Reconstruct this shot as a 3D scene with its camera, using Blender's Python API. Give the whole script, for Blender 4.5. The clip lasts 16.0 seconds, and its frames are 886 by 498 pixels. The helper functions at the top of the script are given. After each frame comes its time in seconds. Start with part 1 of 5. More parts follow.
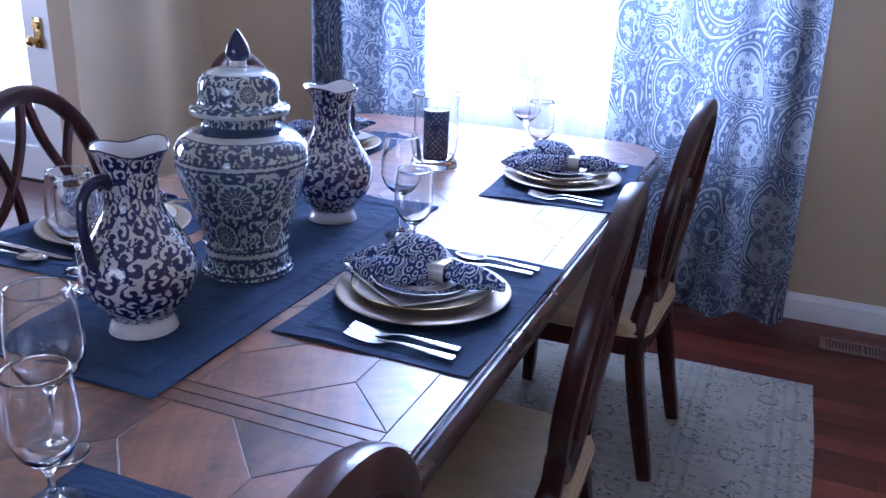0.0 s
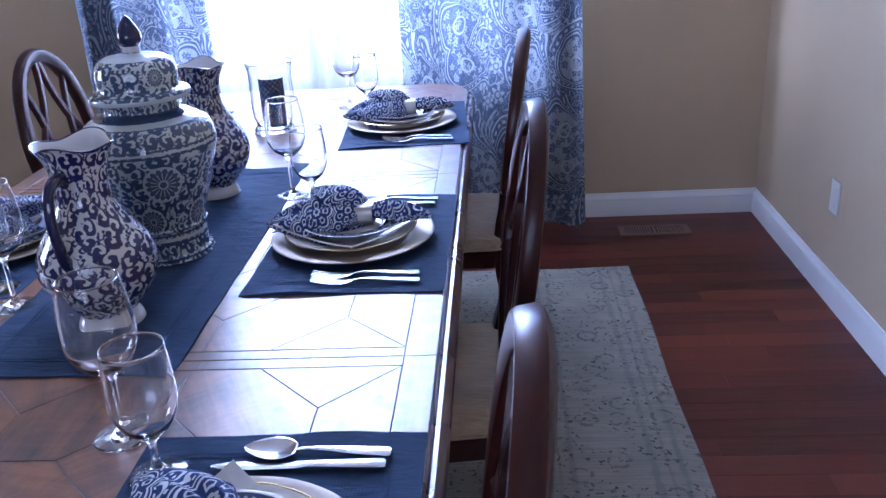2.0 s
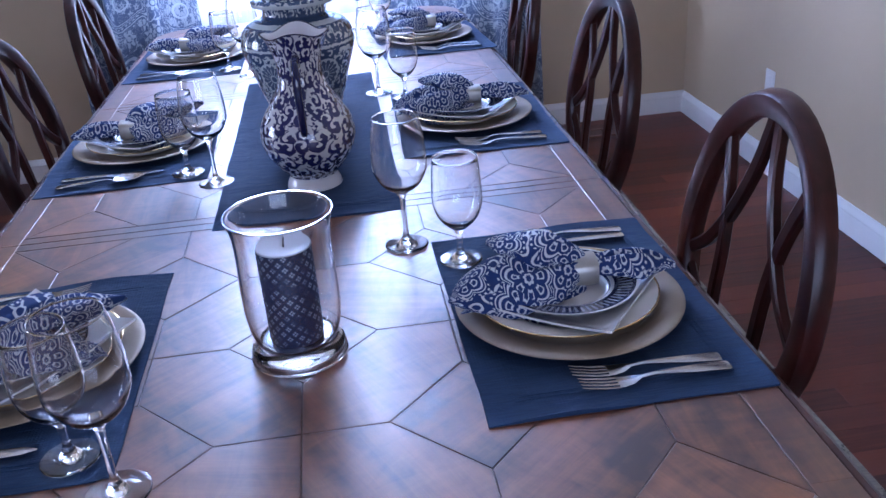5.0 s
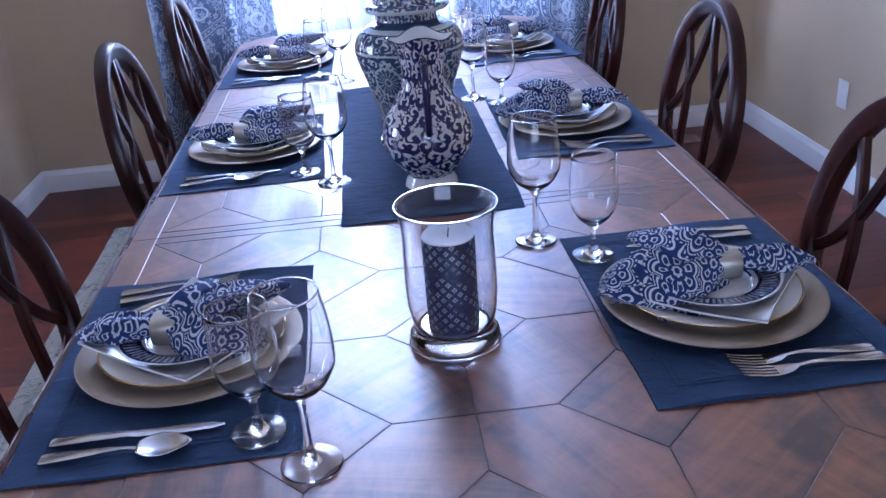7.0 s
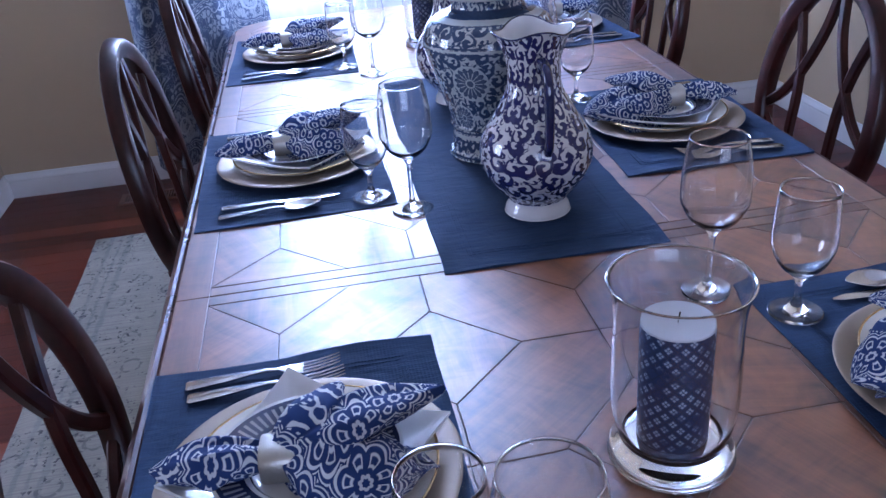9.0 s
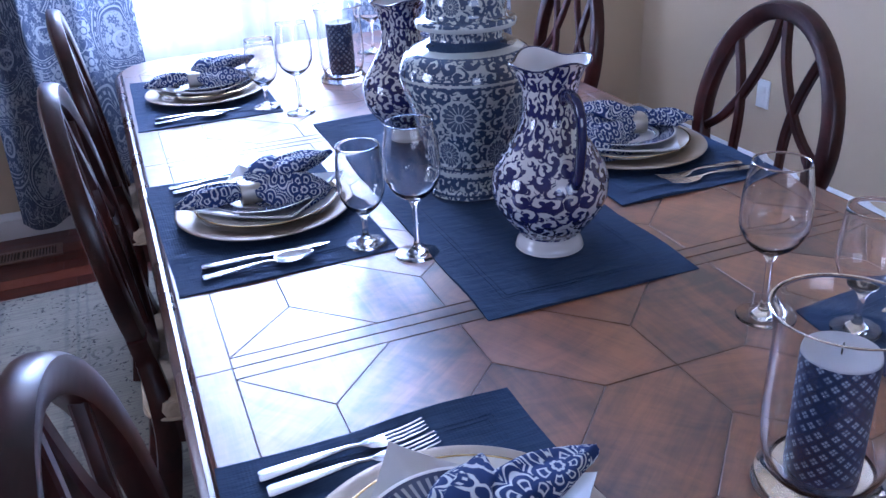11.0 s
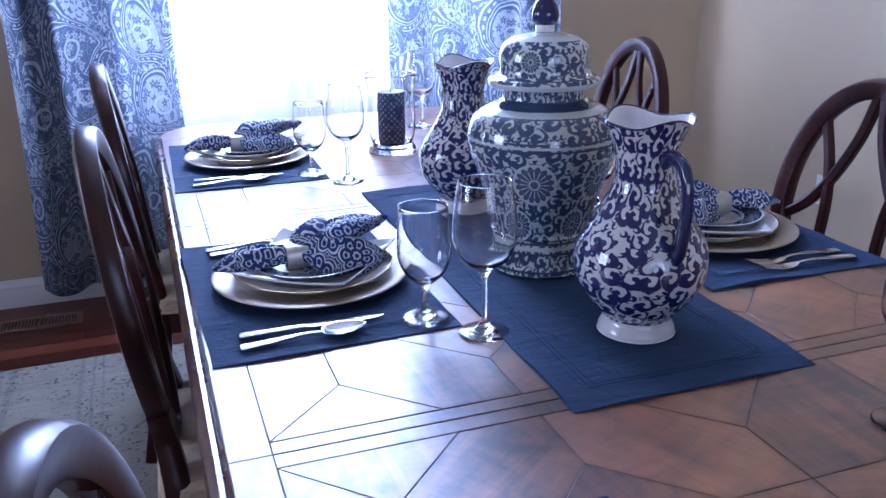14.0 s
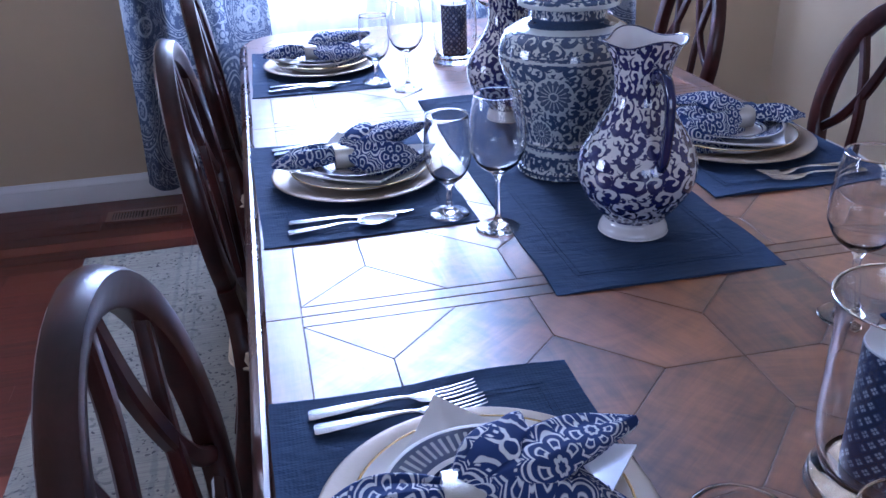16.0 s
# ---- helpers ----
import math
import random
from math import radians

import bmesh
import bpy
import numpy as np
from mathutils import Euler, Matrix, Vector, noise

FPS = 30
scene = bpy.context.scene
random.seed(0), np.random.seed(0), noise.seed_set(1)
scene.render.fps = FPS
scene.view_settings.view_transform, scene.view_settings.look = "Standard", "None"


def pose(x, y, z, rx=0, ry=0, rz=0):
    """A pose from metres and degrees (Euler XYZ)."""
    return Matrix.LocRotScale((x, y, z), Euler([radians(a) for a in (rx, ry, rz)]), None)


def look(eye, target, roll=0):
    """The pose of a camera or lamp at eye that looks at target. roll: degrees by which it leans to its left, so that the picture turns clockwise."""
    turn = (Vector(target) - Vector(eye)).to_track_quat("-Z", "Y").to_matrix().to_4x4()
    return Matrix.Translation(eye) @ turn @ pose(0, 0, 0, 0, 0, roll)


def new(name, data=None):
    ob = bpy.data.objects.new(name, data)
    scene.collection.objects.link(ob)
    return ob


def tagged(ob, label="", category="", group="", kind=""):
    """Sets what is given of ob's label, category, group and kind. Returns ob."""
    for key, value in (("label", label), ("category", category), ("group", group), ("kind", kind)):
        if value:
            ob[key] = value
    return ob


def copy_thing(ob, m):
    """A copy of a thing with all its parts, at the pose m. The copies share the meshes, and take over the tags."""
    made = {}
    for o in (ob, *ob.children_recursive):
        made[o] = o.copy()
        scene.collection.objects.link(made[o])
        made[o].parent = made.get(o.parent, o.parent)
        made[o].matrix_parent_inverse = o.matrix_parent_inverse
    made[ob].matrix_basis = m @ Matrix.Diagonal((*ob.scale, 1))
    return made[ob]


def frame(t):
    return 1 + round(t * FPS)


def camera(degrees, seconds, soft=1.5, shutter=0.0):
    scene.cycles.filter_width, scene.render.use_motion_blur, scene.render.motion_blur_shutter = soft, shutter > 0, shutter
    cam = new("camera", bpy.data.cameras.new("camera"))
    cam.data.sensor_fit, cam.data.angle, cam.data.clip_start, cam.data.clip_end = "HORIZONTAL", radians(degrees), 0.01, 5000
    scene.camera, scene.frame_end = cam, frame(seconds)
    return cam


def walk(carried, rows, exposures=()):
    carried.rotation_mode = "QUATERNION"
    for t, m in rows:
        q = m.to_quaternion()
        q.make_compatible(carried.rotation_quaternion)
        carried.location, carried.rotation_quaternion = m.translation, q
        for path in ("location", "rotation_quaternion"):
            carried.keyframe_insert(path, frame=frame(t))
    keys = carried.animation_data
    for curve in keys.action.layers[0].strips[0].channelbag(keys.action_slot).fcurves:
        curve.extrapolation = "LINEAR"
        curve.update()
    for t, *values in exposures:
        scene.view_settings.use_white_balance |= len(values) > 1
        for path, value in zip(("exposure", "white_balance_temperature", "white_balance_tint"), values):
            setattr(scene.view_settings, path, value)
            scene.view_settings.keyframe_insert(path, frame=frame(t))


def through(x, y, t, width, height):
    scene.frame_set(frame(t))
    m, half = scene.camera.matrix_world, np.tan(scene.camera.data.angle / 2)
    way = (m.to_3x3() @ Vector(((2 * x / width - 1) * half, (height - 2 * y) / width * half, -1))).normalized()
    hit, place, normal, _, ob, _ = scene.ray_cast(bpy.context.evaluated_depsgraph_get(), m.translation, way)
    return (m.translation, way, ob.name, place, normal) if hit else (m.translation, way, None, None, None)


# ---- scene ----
cam = camera(54.6, 16.0)
PATH = [
    (0, (0.981, -1.356, 1.41), (0.272, 0.383, 0.723), 2.0),
    (0.5, (0.904, -1.41, 1.404), (0.339, 0.389, 0.738), 0.3),
    (1, (0.794, -1.489, 1.398), (0.386, 0.345, 0.712), -1.7),
    (1.5, (0.724, -1.538, 1.403), (0.487, 0.305, 0.665), -3.1),
    (2, (0.683, -1.601, 1.407), (0.547, 0.243, 0.644), -3.5),
    (2.5, (0.623, -1.721, 1.399), (0.538, 0.123, 0.629), -3.7),
    (3, (0.544, -1.827, 1.414), (0.596, 0.005, 0.613), -3.4),
    (3.5, (0.415, -1.848, 1.412), (0.513, -0.029, 0.583), -3.3),
    (4, (0.229, -1.866, 1.404), (0.41, -0.076, 0.531), -4.1),
    (4.2, (0.178, -1.882, 1.407), (0.392, -0.104, 0.511), -4.2),
    (6.3, (0.04, -2.19, 1.411), (0.159, -0.382, 0.564), -4.6),
    (6.5, (0.014, -2.162, 1.41), (0.134, -0.354, 0.563), -4.5),
    (7, (-0.094, -2.05, 1.418), (0.029, -0.243, 0.569), -4.6),
    (7.5, (-0.184, -1.954, 1.421), (-0.005, -0.156, 0.563), -5.2),
    (8, (-0.233, -1.85, 1.411), (-0.034, -0.058, 0.546), -5.0),
    (8.5, (-0.272, -1.729, 1.402), (-0.057, 0.059, 0.531), -4.8),
    (8.7, (-0.291, -1.695, 1.402), (-0.082, 0.078, 0.499), -4.7),
    (10.8, (-0.598, -1.482, 1.404), (-0.011, 0.189, 0.475), -4.3),
    (11, (-0.61, -1.484, 1.4), (0.012, 0.205, 0.528), -3.2),
    (11.5, (-0.624, -1.492, 1.4), (0.016, 0.27, 0.701), -1.0),
    (12, (-0.625, -1.475, 1.393), (0.014, 0.297, 0.72), -0.9),
    (12.5, (-0.633, -1.44, 1.374), (0.005, 0.332, 0.701), -0.9),
    (13, (-0.639, -1.384, 1.339), (0.001, 0.389, 0.67), -0.8),
    (13.5, (-0.639, -1.339, 1.316), (-0.004, 0.437, 0.649), -0.8),
    (14, (-0.635, -1.32, 1.306), (-0.019, 0.46, 0.636), -0.9),
    (14.5, (-0.635, -1.323, 1.306), (-0.047, 0.462, 0.621), -1.2),
    (15, (-0.636, -1.349, 1.315), (-0.097, 0.436, 0.592), -1.6),
    (15.5, (-0.617, -1.414, 1.336), (-0.103, 0.364, 0.576), -1.9),
    (16, (-0.559, -1.527, 1.361), (-0.197, 0.24, 0.497), -2.1),
]
walk(cam, [(t, look(eye, target, roll)) for t, eye, target, roll in PATH], [(0.0, 0.11, 4620, 26.5), (16.0, 0.11, 4620, 26.5)])

WINDOW_W, HALL_W, REAR_W = 285.0, 36.0, 22.0

# ---- light ----
world = bpy.data.worlds.new("world")
scene.world = world
world.use_nodes = True
wn = world.node_tree.nodes
sky = wn.new("ShaderNodeTexSky")
sky.sky_type, sky.sun_disc = "NISHITA", False
sky.sun_elevation, sky.sun_rotation = radians(35), radians(20)
world.node_tree.links.new(sky.outputs["Color"], wn["Background"].inputs["Color"])
wn["Background"].inputs["Strength"].default_value = 0.12


def area(name, m, w, h, watts, colour):
    d = bpy.data.lights.new(name, "AREA")
    d.shape, d.size, d.size_y, d.energy, d.color = "RECTANGLE", w, h, watts, colour
    ob = new(name, d)
    ob.matrix_world = m
    return ob


# daylight in the dining room window and in the glazed front door of the hall; then two added fill lamps
area("window_sky_daylight", pose(0.04, 2.225, 2.20, -90, 0, 0), 1.72, 1.38, WINDOW_W, (0.90, 0.95, 1.0))
area("window_ground_daylight", pose(0.04, 2.225, 1.08, -90, 0, 0), 1.72, 0.86, 0.11 * WINDOW_W, (0.93, 0.96, 1.0))
area("hall_door_daylight", pose(-3.20, 2.22, 1.10, -90, 0, 0), 0.5, 1.5, HALL_W, (1.0, 0.97, 0.92))
# unseen hall lamp, added to brighten the jamb and the room's left side
area("hall_window_daylight", pose(-4.5, 0.3, 1.55, 0, -90, 0), 1.4, 1.3, 1.5 * HALL_W, (1.0, 0.96, 0.90))
# unseen fill lamp behind the walk, added to lift the near sides
area("rear_window_daylight", pose(0.0, -4.12, 1.45, 90, 0, 0), 2.2, 1.3, REAR_W, (1.0, 0.95, 0.88))

# ---- small helpers ----
def link_mesh(name, bm, mat, parent=None, label="", smooth=True, uv=None):
    me = bpy.data.meshes.new(name)
    bm.to_mesh(me)
    bm.free()
    ob = new(name, me)
    for m in (mat if isinstance(mat, (list, tuple)) else [mat]):
        me.materials.append(m)
    if smooth:
        me.polygons.foreach_set("use_smooth", [True] * len(me.polygons))
        try:
            me.set_sharp_from_angle(angle=radians(38))
        except Exception:
            pass
    if parent is not None:
        ob.parent = parent
    if label:
        ob["label"] = label
    return ob


def part(name, bm, mat, parent, label="", smooth=True):
    return link_mesh(name, bm, mat, parent, label, smooth)


def empty(name, m=None):
    ob = new(name)
    ob.empty_display_size = 0.05
    if m is not None:
        ob.matrix_world = m
    return ob


def box(bm, x0, y0, z0, x1, y1, z1, bevel=0.0, seg=2):
    vs = [bm.verts.new(p) for p in ((x0, y0, z0), (x1, y0, z0), (x1, y1, z0), (x0, y1, z0), (x0, y0, z1), (x1, y0, z1), (x1, y1, z1), (x0, y1, z1))]
    fs = [bm.faces.new([vs[i] for i in q]) for q in ((3, 2, 1, 0), (4, 5, 6, 7), (0, 1, 5, 4), (1, 2, 6, 5), (2, 3, 7, 6), (3, 0, 4, 7))]
    if bevel:
        es = list({e for f in fs for e in f.edges})
        bmesh.ops.bevel(bm, geom=es, offset=bevel, segments=seg, profile=0.5, affect="EDGES")
    return vs


def boxed(*a, **k):
    bm = bmesh.new()
    box(bm, *a, **k)
    return bm


def grid_faces(bm, rows, closed_u=False, closed_v=False, uvs=None):
    """Faces over a grid of points rows[j][i]; uvs the same shape."""
    uvl = bm.loops.layers.uv.verify() if uvs else None
    V = [[bm.verts.new(p) for p in r] for r in rows]
    nj, ni = len(V), len(V[0])
    for j in range(nj - (0 if closed_v else 1)):
        for i in range(ni - (0 if closed_u else 1)):
            j2, i2 = (j + 1) % nj, (i + 1) % ni
            f = bm.faces.new((V[j][i], V[j][i2], V[j2][i2], V[j2][i]))
            if uvs:
                for l, (a, b) in zip(f.loops, ((j, i), (j, i + 1), (j + 1, i + 1), (j + 1, i))):
                    l[uvl].uv = uvs(a, b)
    return V


def lathe(profile, n=64, turn=0.0, ref=None, shape=None):
    """A turned form from (r, z) pairs; uv in metres round the reference radius. shape(a, r, z) may move a point."""
    bm = bmesh.new()
    d = [0.0]
    for (r0, z0), (r1, z1) in zip(profile, profile[1:]):
        d.append(d[-1] + math.hypot(r1 - r0, z1 - z0))
    ref = ref or max(r for r, z in profile)
    rows = []
    for r, z in profile:
        row = []
        for i in range(n):
            a = turn + 2 * math.pi * i / n
            rr, zz = shape(a, r, z) if shape else (r, z)
            row.append((rr * math.cos(a), rr * math.sin(a), zz))
        rows.append(row)
    grid_faces(bm, rows, closed_u=True, uvs=lambda j, i: (ref * 2 * math.pi * i / n, d[j]))
    bmesh.ops.remove_doubles(bm, verts=bm.verts, dist=1e-6)
    return bm


def tube(bm, pts, size, closed=False, n=8, up=(0, 0, 1), square=0.0):
    """A bar swept along pts; size: (half width, half depth) or a function of 0..1. Depth lies along up."""
    pts = [Vector(p) for p in pts]
    up = Vector(up)
    m = len(pts)
    rows = []
    for k, p in enumerate(pts):
        if closed:
            t = (pts[(k + 1) % m] - pts[k - 1]).normalized()
        else:
            t = (pts[min(k + 1, m - 1)] - pts[max(k - 1, 0)]).normalized()
        side = t.cross(up).normalized()
        nrm = side.cross(t).normalized()
        w, h = size(k / (m - 1)) if callable(size) else size
        row = []
        for i in range(n):
            a = 2 * math.pi * (i + 0.5) / n
            c, s = math.cos(a), math.sin(a)
            e = 2.0 / (2.0 + 4.0 * square)
            c, s = math.copysign(abs(c) ** e, c), math.copysign(abs(s) ** e, s)
            row.append(p + side * (w * c) + nrm * (h * s))
        rows.append(row)
    V = grid_faces(bm, rows, closed_u=True, closed_v=closed)
    if not closed:
        bm.faces.new(V[0])
        bm.faces.new(list(reversed(V[-1])))
    return bm


def spline(pts, n=8):
    """Smooth points through pts (Catmull-Rom)."""
    P = [Vector(p) for p in pts]
    out = []
    for i in range(len(P) - 1):
        p0, p1, p2, p3 = P[max(i - 1, 0)], P[i], P[i + 1], P[min(i + 2, len(P) - 1)]
        for k in range(n):
            t = k / n
            out.append(0.5 * ((2 * p1) + (p2 - p0) * t + (2 * p0 - 5 * p1 + 4 * p2 - p3) * t * t + (3 * p1 - p0 - 3 * p2 + p3) * t ** 3))
    out.append(P[-1])
    return out


def profile_spline(pts, n=6):
    return [(v.x, v.y) for v in spline([(a, b, 0) for a, b in pts], n)]


# ---- materials ----
class Nodes:
    """Short names for building a node material."""

    def __init__(self, name):
        self.mat = bpy.data.materials.new(name)
        self.mat.use_nodes = True
        self.t = self.mat.node_tree
        self.b = self.t.nodes["Principled BSDF"]
        self.out = self.t.nodes["Material Output"]

    def put(self, sock, v):
        if hasattr(v, "is_output"):
            self.t.links.new(v, sock)
        elif v is not None:
            if hasattr(sock.default_value, "__len__") and not hasattr(v, "__len__"):
                v = (v, v, v)
            if hasattr(sock.default_value, "__len__") and len(sock.default_value) == 4 and len(v) == 3:
                v = (*v, 1)
            sock.default_value = v

    def m(self, op, a, b=None, c=None, clamp=False):
        n = self.t.nodes.new("ShaderNodeMath")
        n.operation, n.use_clamp = op, clamp
        for s, v in zip(n.inputs, (a, b, c)):
            self.put(s, v)
        return n.outputs[0]

    def v(self, op, a, b=None, scale=None):
        n = self.t.nodes.new("ShaderNodeVectorMath")
        n.operation = op
        self.put(n.inputs[0], a)
        if b is not None:
            self.put(n.inputs[1], b)
        if scale is not None:
            self.put(n.inputs["Scale"], scale)
        return n.outputs["Value"] if op in ("LENGTH", "DOT_PRODUCT", "DISTANCE") else n.outputs[0]

    def sep(self, a):
        n = self.t.nodes.new("ShaderNodeSeparateXYZ")
        self.put(n.inputs[0], a)
        return n.outputs

    def comb(self, x=0.0, y=0.0, z=0.0):
        n = self.t.nodes.new("ShaderNodeCombineXYZ")
        for s, v in zip(n.inputs, (x, y, z)):
            self.put(s, v)
        return n.outputs[0]

    def coord(self, kind="Object"):
        return self.t.nodes.new("ShaderNodeTexCoord").outputs[kind]

    def geo(self, kind):
        return self.t.nodes.new("ShaderNodeNewGeometry").outputs[kind]

    def rand(self):
        return self.t.nodes.new("ShaderNodeObjectInfo").outputs["Random"]

    def noise(self, vec, scale, detail=3.0, rough=0.5, out="Fac", dist=0.0, dims="3D"):
        n = self.t.nodes.new("ShaderNodeTexNoise")
        n.noise_dimensions = dims
        self.put(n.inputs["Vector"], vec)
        for k, v in (("Scale", scale), ("Detail", detail), ("Roughness", rough), ("Distortion", dist)):
            self.put(n.inputs[k], v)
        return n.outputs[out]

    def voronoi(self, vec, scale, feature="F1", dims="2D", rnd=1.0):
        n = self.t.nodes.new("ShaderNodeTexVoronoi")
        n.voronoi_dimensions, n.feature = dims, feature
        self.put(n.inputs["Vector"], vec)
        self.put(n.inputs["Scale"], scale)
        self.put(n.inputs["Randomness"], rnd)
        return n.outputs

    def wave(self, vec, scale, dist=0.0, detail=2.0, dscale=1.0, direction="X"):
        n = self.t.nodes.new("ShaderNodeTexWave")
        n.bands_direction = direction
        for k, v in (("Vector", vec), ("Scale", scale), ("Distortion", dist), ("Detail", detail), ("Detail Scale", dscale)):
            self.put(n.inputs[k], v)
        return n.outputs["Fac"]

    def ramp(self, fac, *stops, interp="LINEAR"):
        n = self.t.nodes.new("ShaderNodeValToRGB")
        n.color_ramp.interpolation = interp
        e = n.color_ramp.elements
        while len(e) < len(stops):
            e.new(0.5)
        for el, (p, c) in zip(e, stops):
            el.position = p
            el.color = (*((c, c, c) if not hasattr(c, "__len__") else c), 1)
        self.put(n.inputs[0], fac)
        return n.outputs[0]

    def step(self, a, lo, hi):
        """0 below lo, 1 above hi."""
        n = self.t.nodes.new("ShaderNodeMapRange")
        n.interpolation_type = "SMOOTHSTEP"
        for s, v in zip(n.inputs[:3], (a, lo, hi)):
            self.put(s, v)
        return n.outputs[0]

    def mix(self, fac, a, b, kind="MIX"):
        n = self.t.nodes.new("ShaderNodeMix")
        n.data_type, n.blend_type = "RGBA", kind
        self.put(n.inputs[0], fac)
        self.put(n.inputs[6], a)
        self.put(n.inputs[7], b)
        return n.outputs[2]

    def bump(self, height, dist=0.002, strength=0.5):
        n = self.t.nodes.new("ShaderNodeBump")
        self.put(n.inputs["Height"], height)
        n.inputs["Distance"].default_value = dist
        n.inputs["Strength"].default_value = strength
        self.t.links.new(n.outputs[0], self.b.inputs["Normal"])
        return n.outputs[0]

    def set(self, **k):
        for key, v in k.items():
            self.put(self.b.inputs[key.replace("_", " ")], v)
        return self

    def scrolls(self, uv, scale, petals=6.0, twist=9.0, warp=0.25, seed=0.0):
        """A field of curls and flowers, one to a random cell: 1 where the figure is inked, with soft edges; and the cell's distance."""
        uv = self.v("ADD", uv, (seed, seed * 1.7, 0))
        w = self.noise(uv, scale * 1.3, 2, 0.5, "Color")
        uv = self.v("ADD", uv, self.v("SCALE", self.v("SUBTRACT", w, (0.5, 0.5, 0.5)), scale=warp / scale))
        vo = self.voronoi(uv, scale)
        d = self.v("SUBTRACT", uv, vo["Position"])
        x, y, _ = self.sep(d)
        r = self.m("MULTIPLY", self.v("LENGTH", d), scale)
        ang = self.m("ARCTAN2", y, x)
        pick = self.sep(vo["Color"])[0]
        spin = self.m("MULTIPLY", self.m("SUBTRACT", self.m("MULTIPLY", self.m("GREATER_THAN", pick, 0.5), 2), 1), twist)
        spiral = self.m("SINE", self.m("ADD", ang, self.m("MULTIPLY", r, spin)))
        flower = self.m("SINE", self.m("MULTIPLY", ang, petals))
        return dict(r=r, ang=ang, pick=pick, spiral=spiral, flower=flower, uv=uv)


def mat_plain(name, colour, rough=0.5, metal=0.0, grain=0.06, scale=60.0, bump=0.0, **more):
    n = Nodes(name)
    co = n.coord()
    f = n.noise(co, scale, 4, 0.6)
    g = n.noise(co, scale * 0.12, 3, 0.5)
    k = n.m("ADD", n.m("MULTIPLY", f, grain), n.m("MULTIPLY", g, grain))
    k = n.m("ADD", k, 1.0 - grain)
    n.set(Base_Color=n.mix(1.0, colour, n.comb(k, k, k), "MULTIPLY"), Metallic=metal,
          Roughness=n.m("ADD", rough - 0.05, n.m("MULTIPLY", f, 0.1)), **more)
    if bump:
        n.bump(f, bump, 0.5)
    return n.mat


def mat_wall(name, colour):
    n = Nodes(name)
    co = n.coord()
    f = n.noise(co, 220, 3, 0.6)
    g = n.noise(co, 1.3, 4, 0.6)
    n.set(Base_Color=n.mix(g, [c * 0.95 for c in colour], [c * 1.04 for c in colour]), Roughness=0.62)
    n.bump(f, 0.0012, 0.25)
    return n.mat


def mat_floor():
    n = Nodes("cherry_plank")
    co = n.v("ADD", n.coord(), n.comb(n.m("MULTIPLY", n.rand(), 31), n.m("MULTIPLY", n.rand(), 17), 0))
    st = n.v("MULTIPLY", co, (1.2, 26, 26))
    g = n.noise(st, 2.2, 5, 0.6, dist=0.4)
    fine = n.noise(n.v("MULTIPLY", co, (6, 160, 160)), 3, 3)
    tone = n.ramp(n.rand(), (0.0, (0.030, 0.006, 0.005)), (0.45, (0.070, 0.014, 0.009)), (0.8, (0.105, 0.022, 0.012)), (1.0, (0.20, 0.055, 0.027)))
    col = n.mix(n.step(g, 0.35, 0.75), tone, n.mix(0.5, tone, (0.16, 0.038, 0.018)))
    col = n.mix(n.m("MULTIPLY", fine, 0.35), col, (0.035, 0.006, 0.005))
    n.set(Base_Color=col, Roughness=n.m("ADD", 0.28, n.m("MULTIPLY", g, 0.14)), Specular_IOR_Level=0.35)
    n.bump(fine, 0.0006, 0.3)
    return n.mat


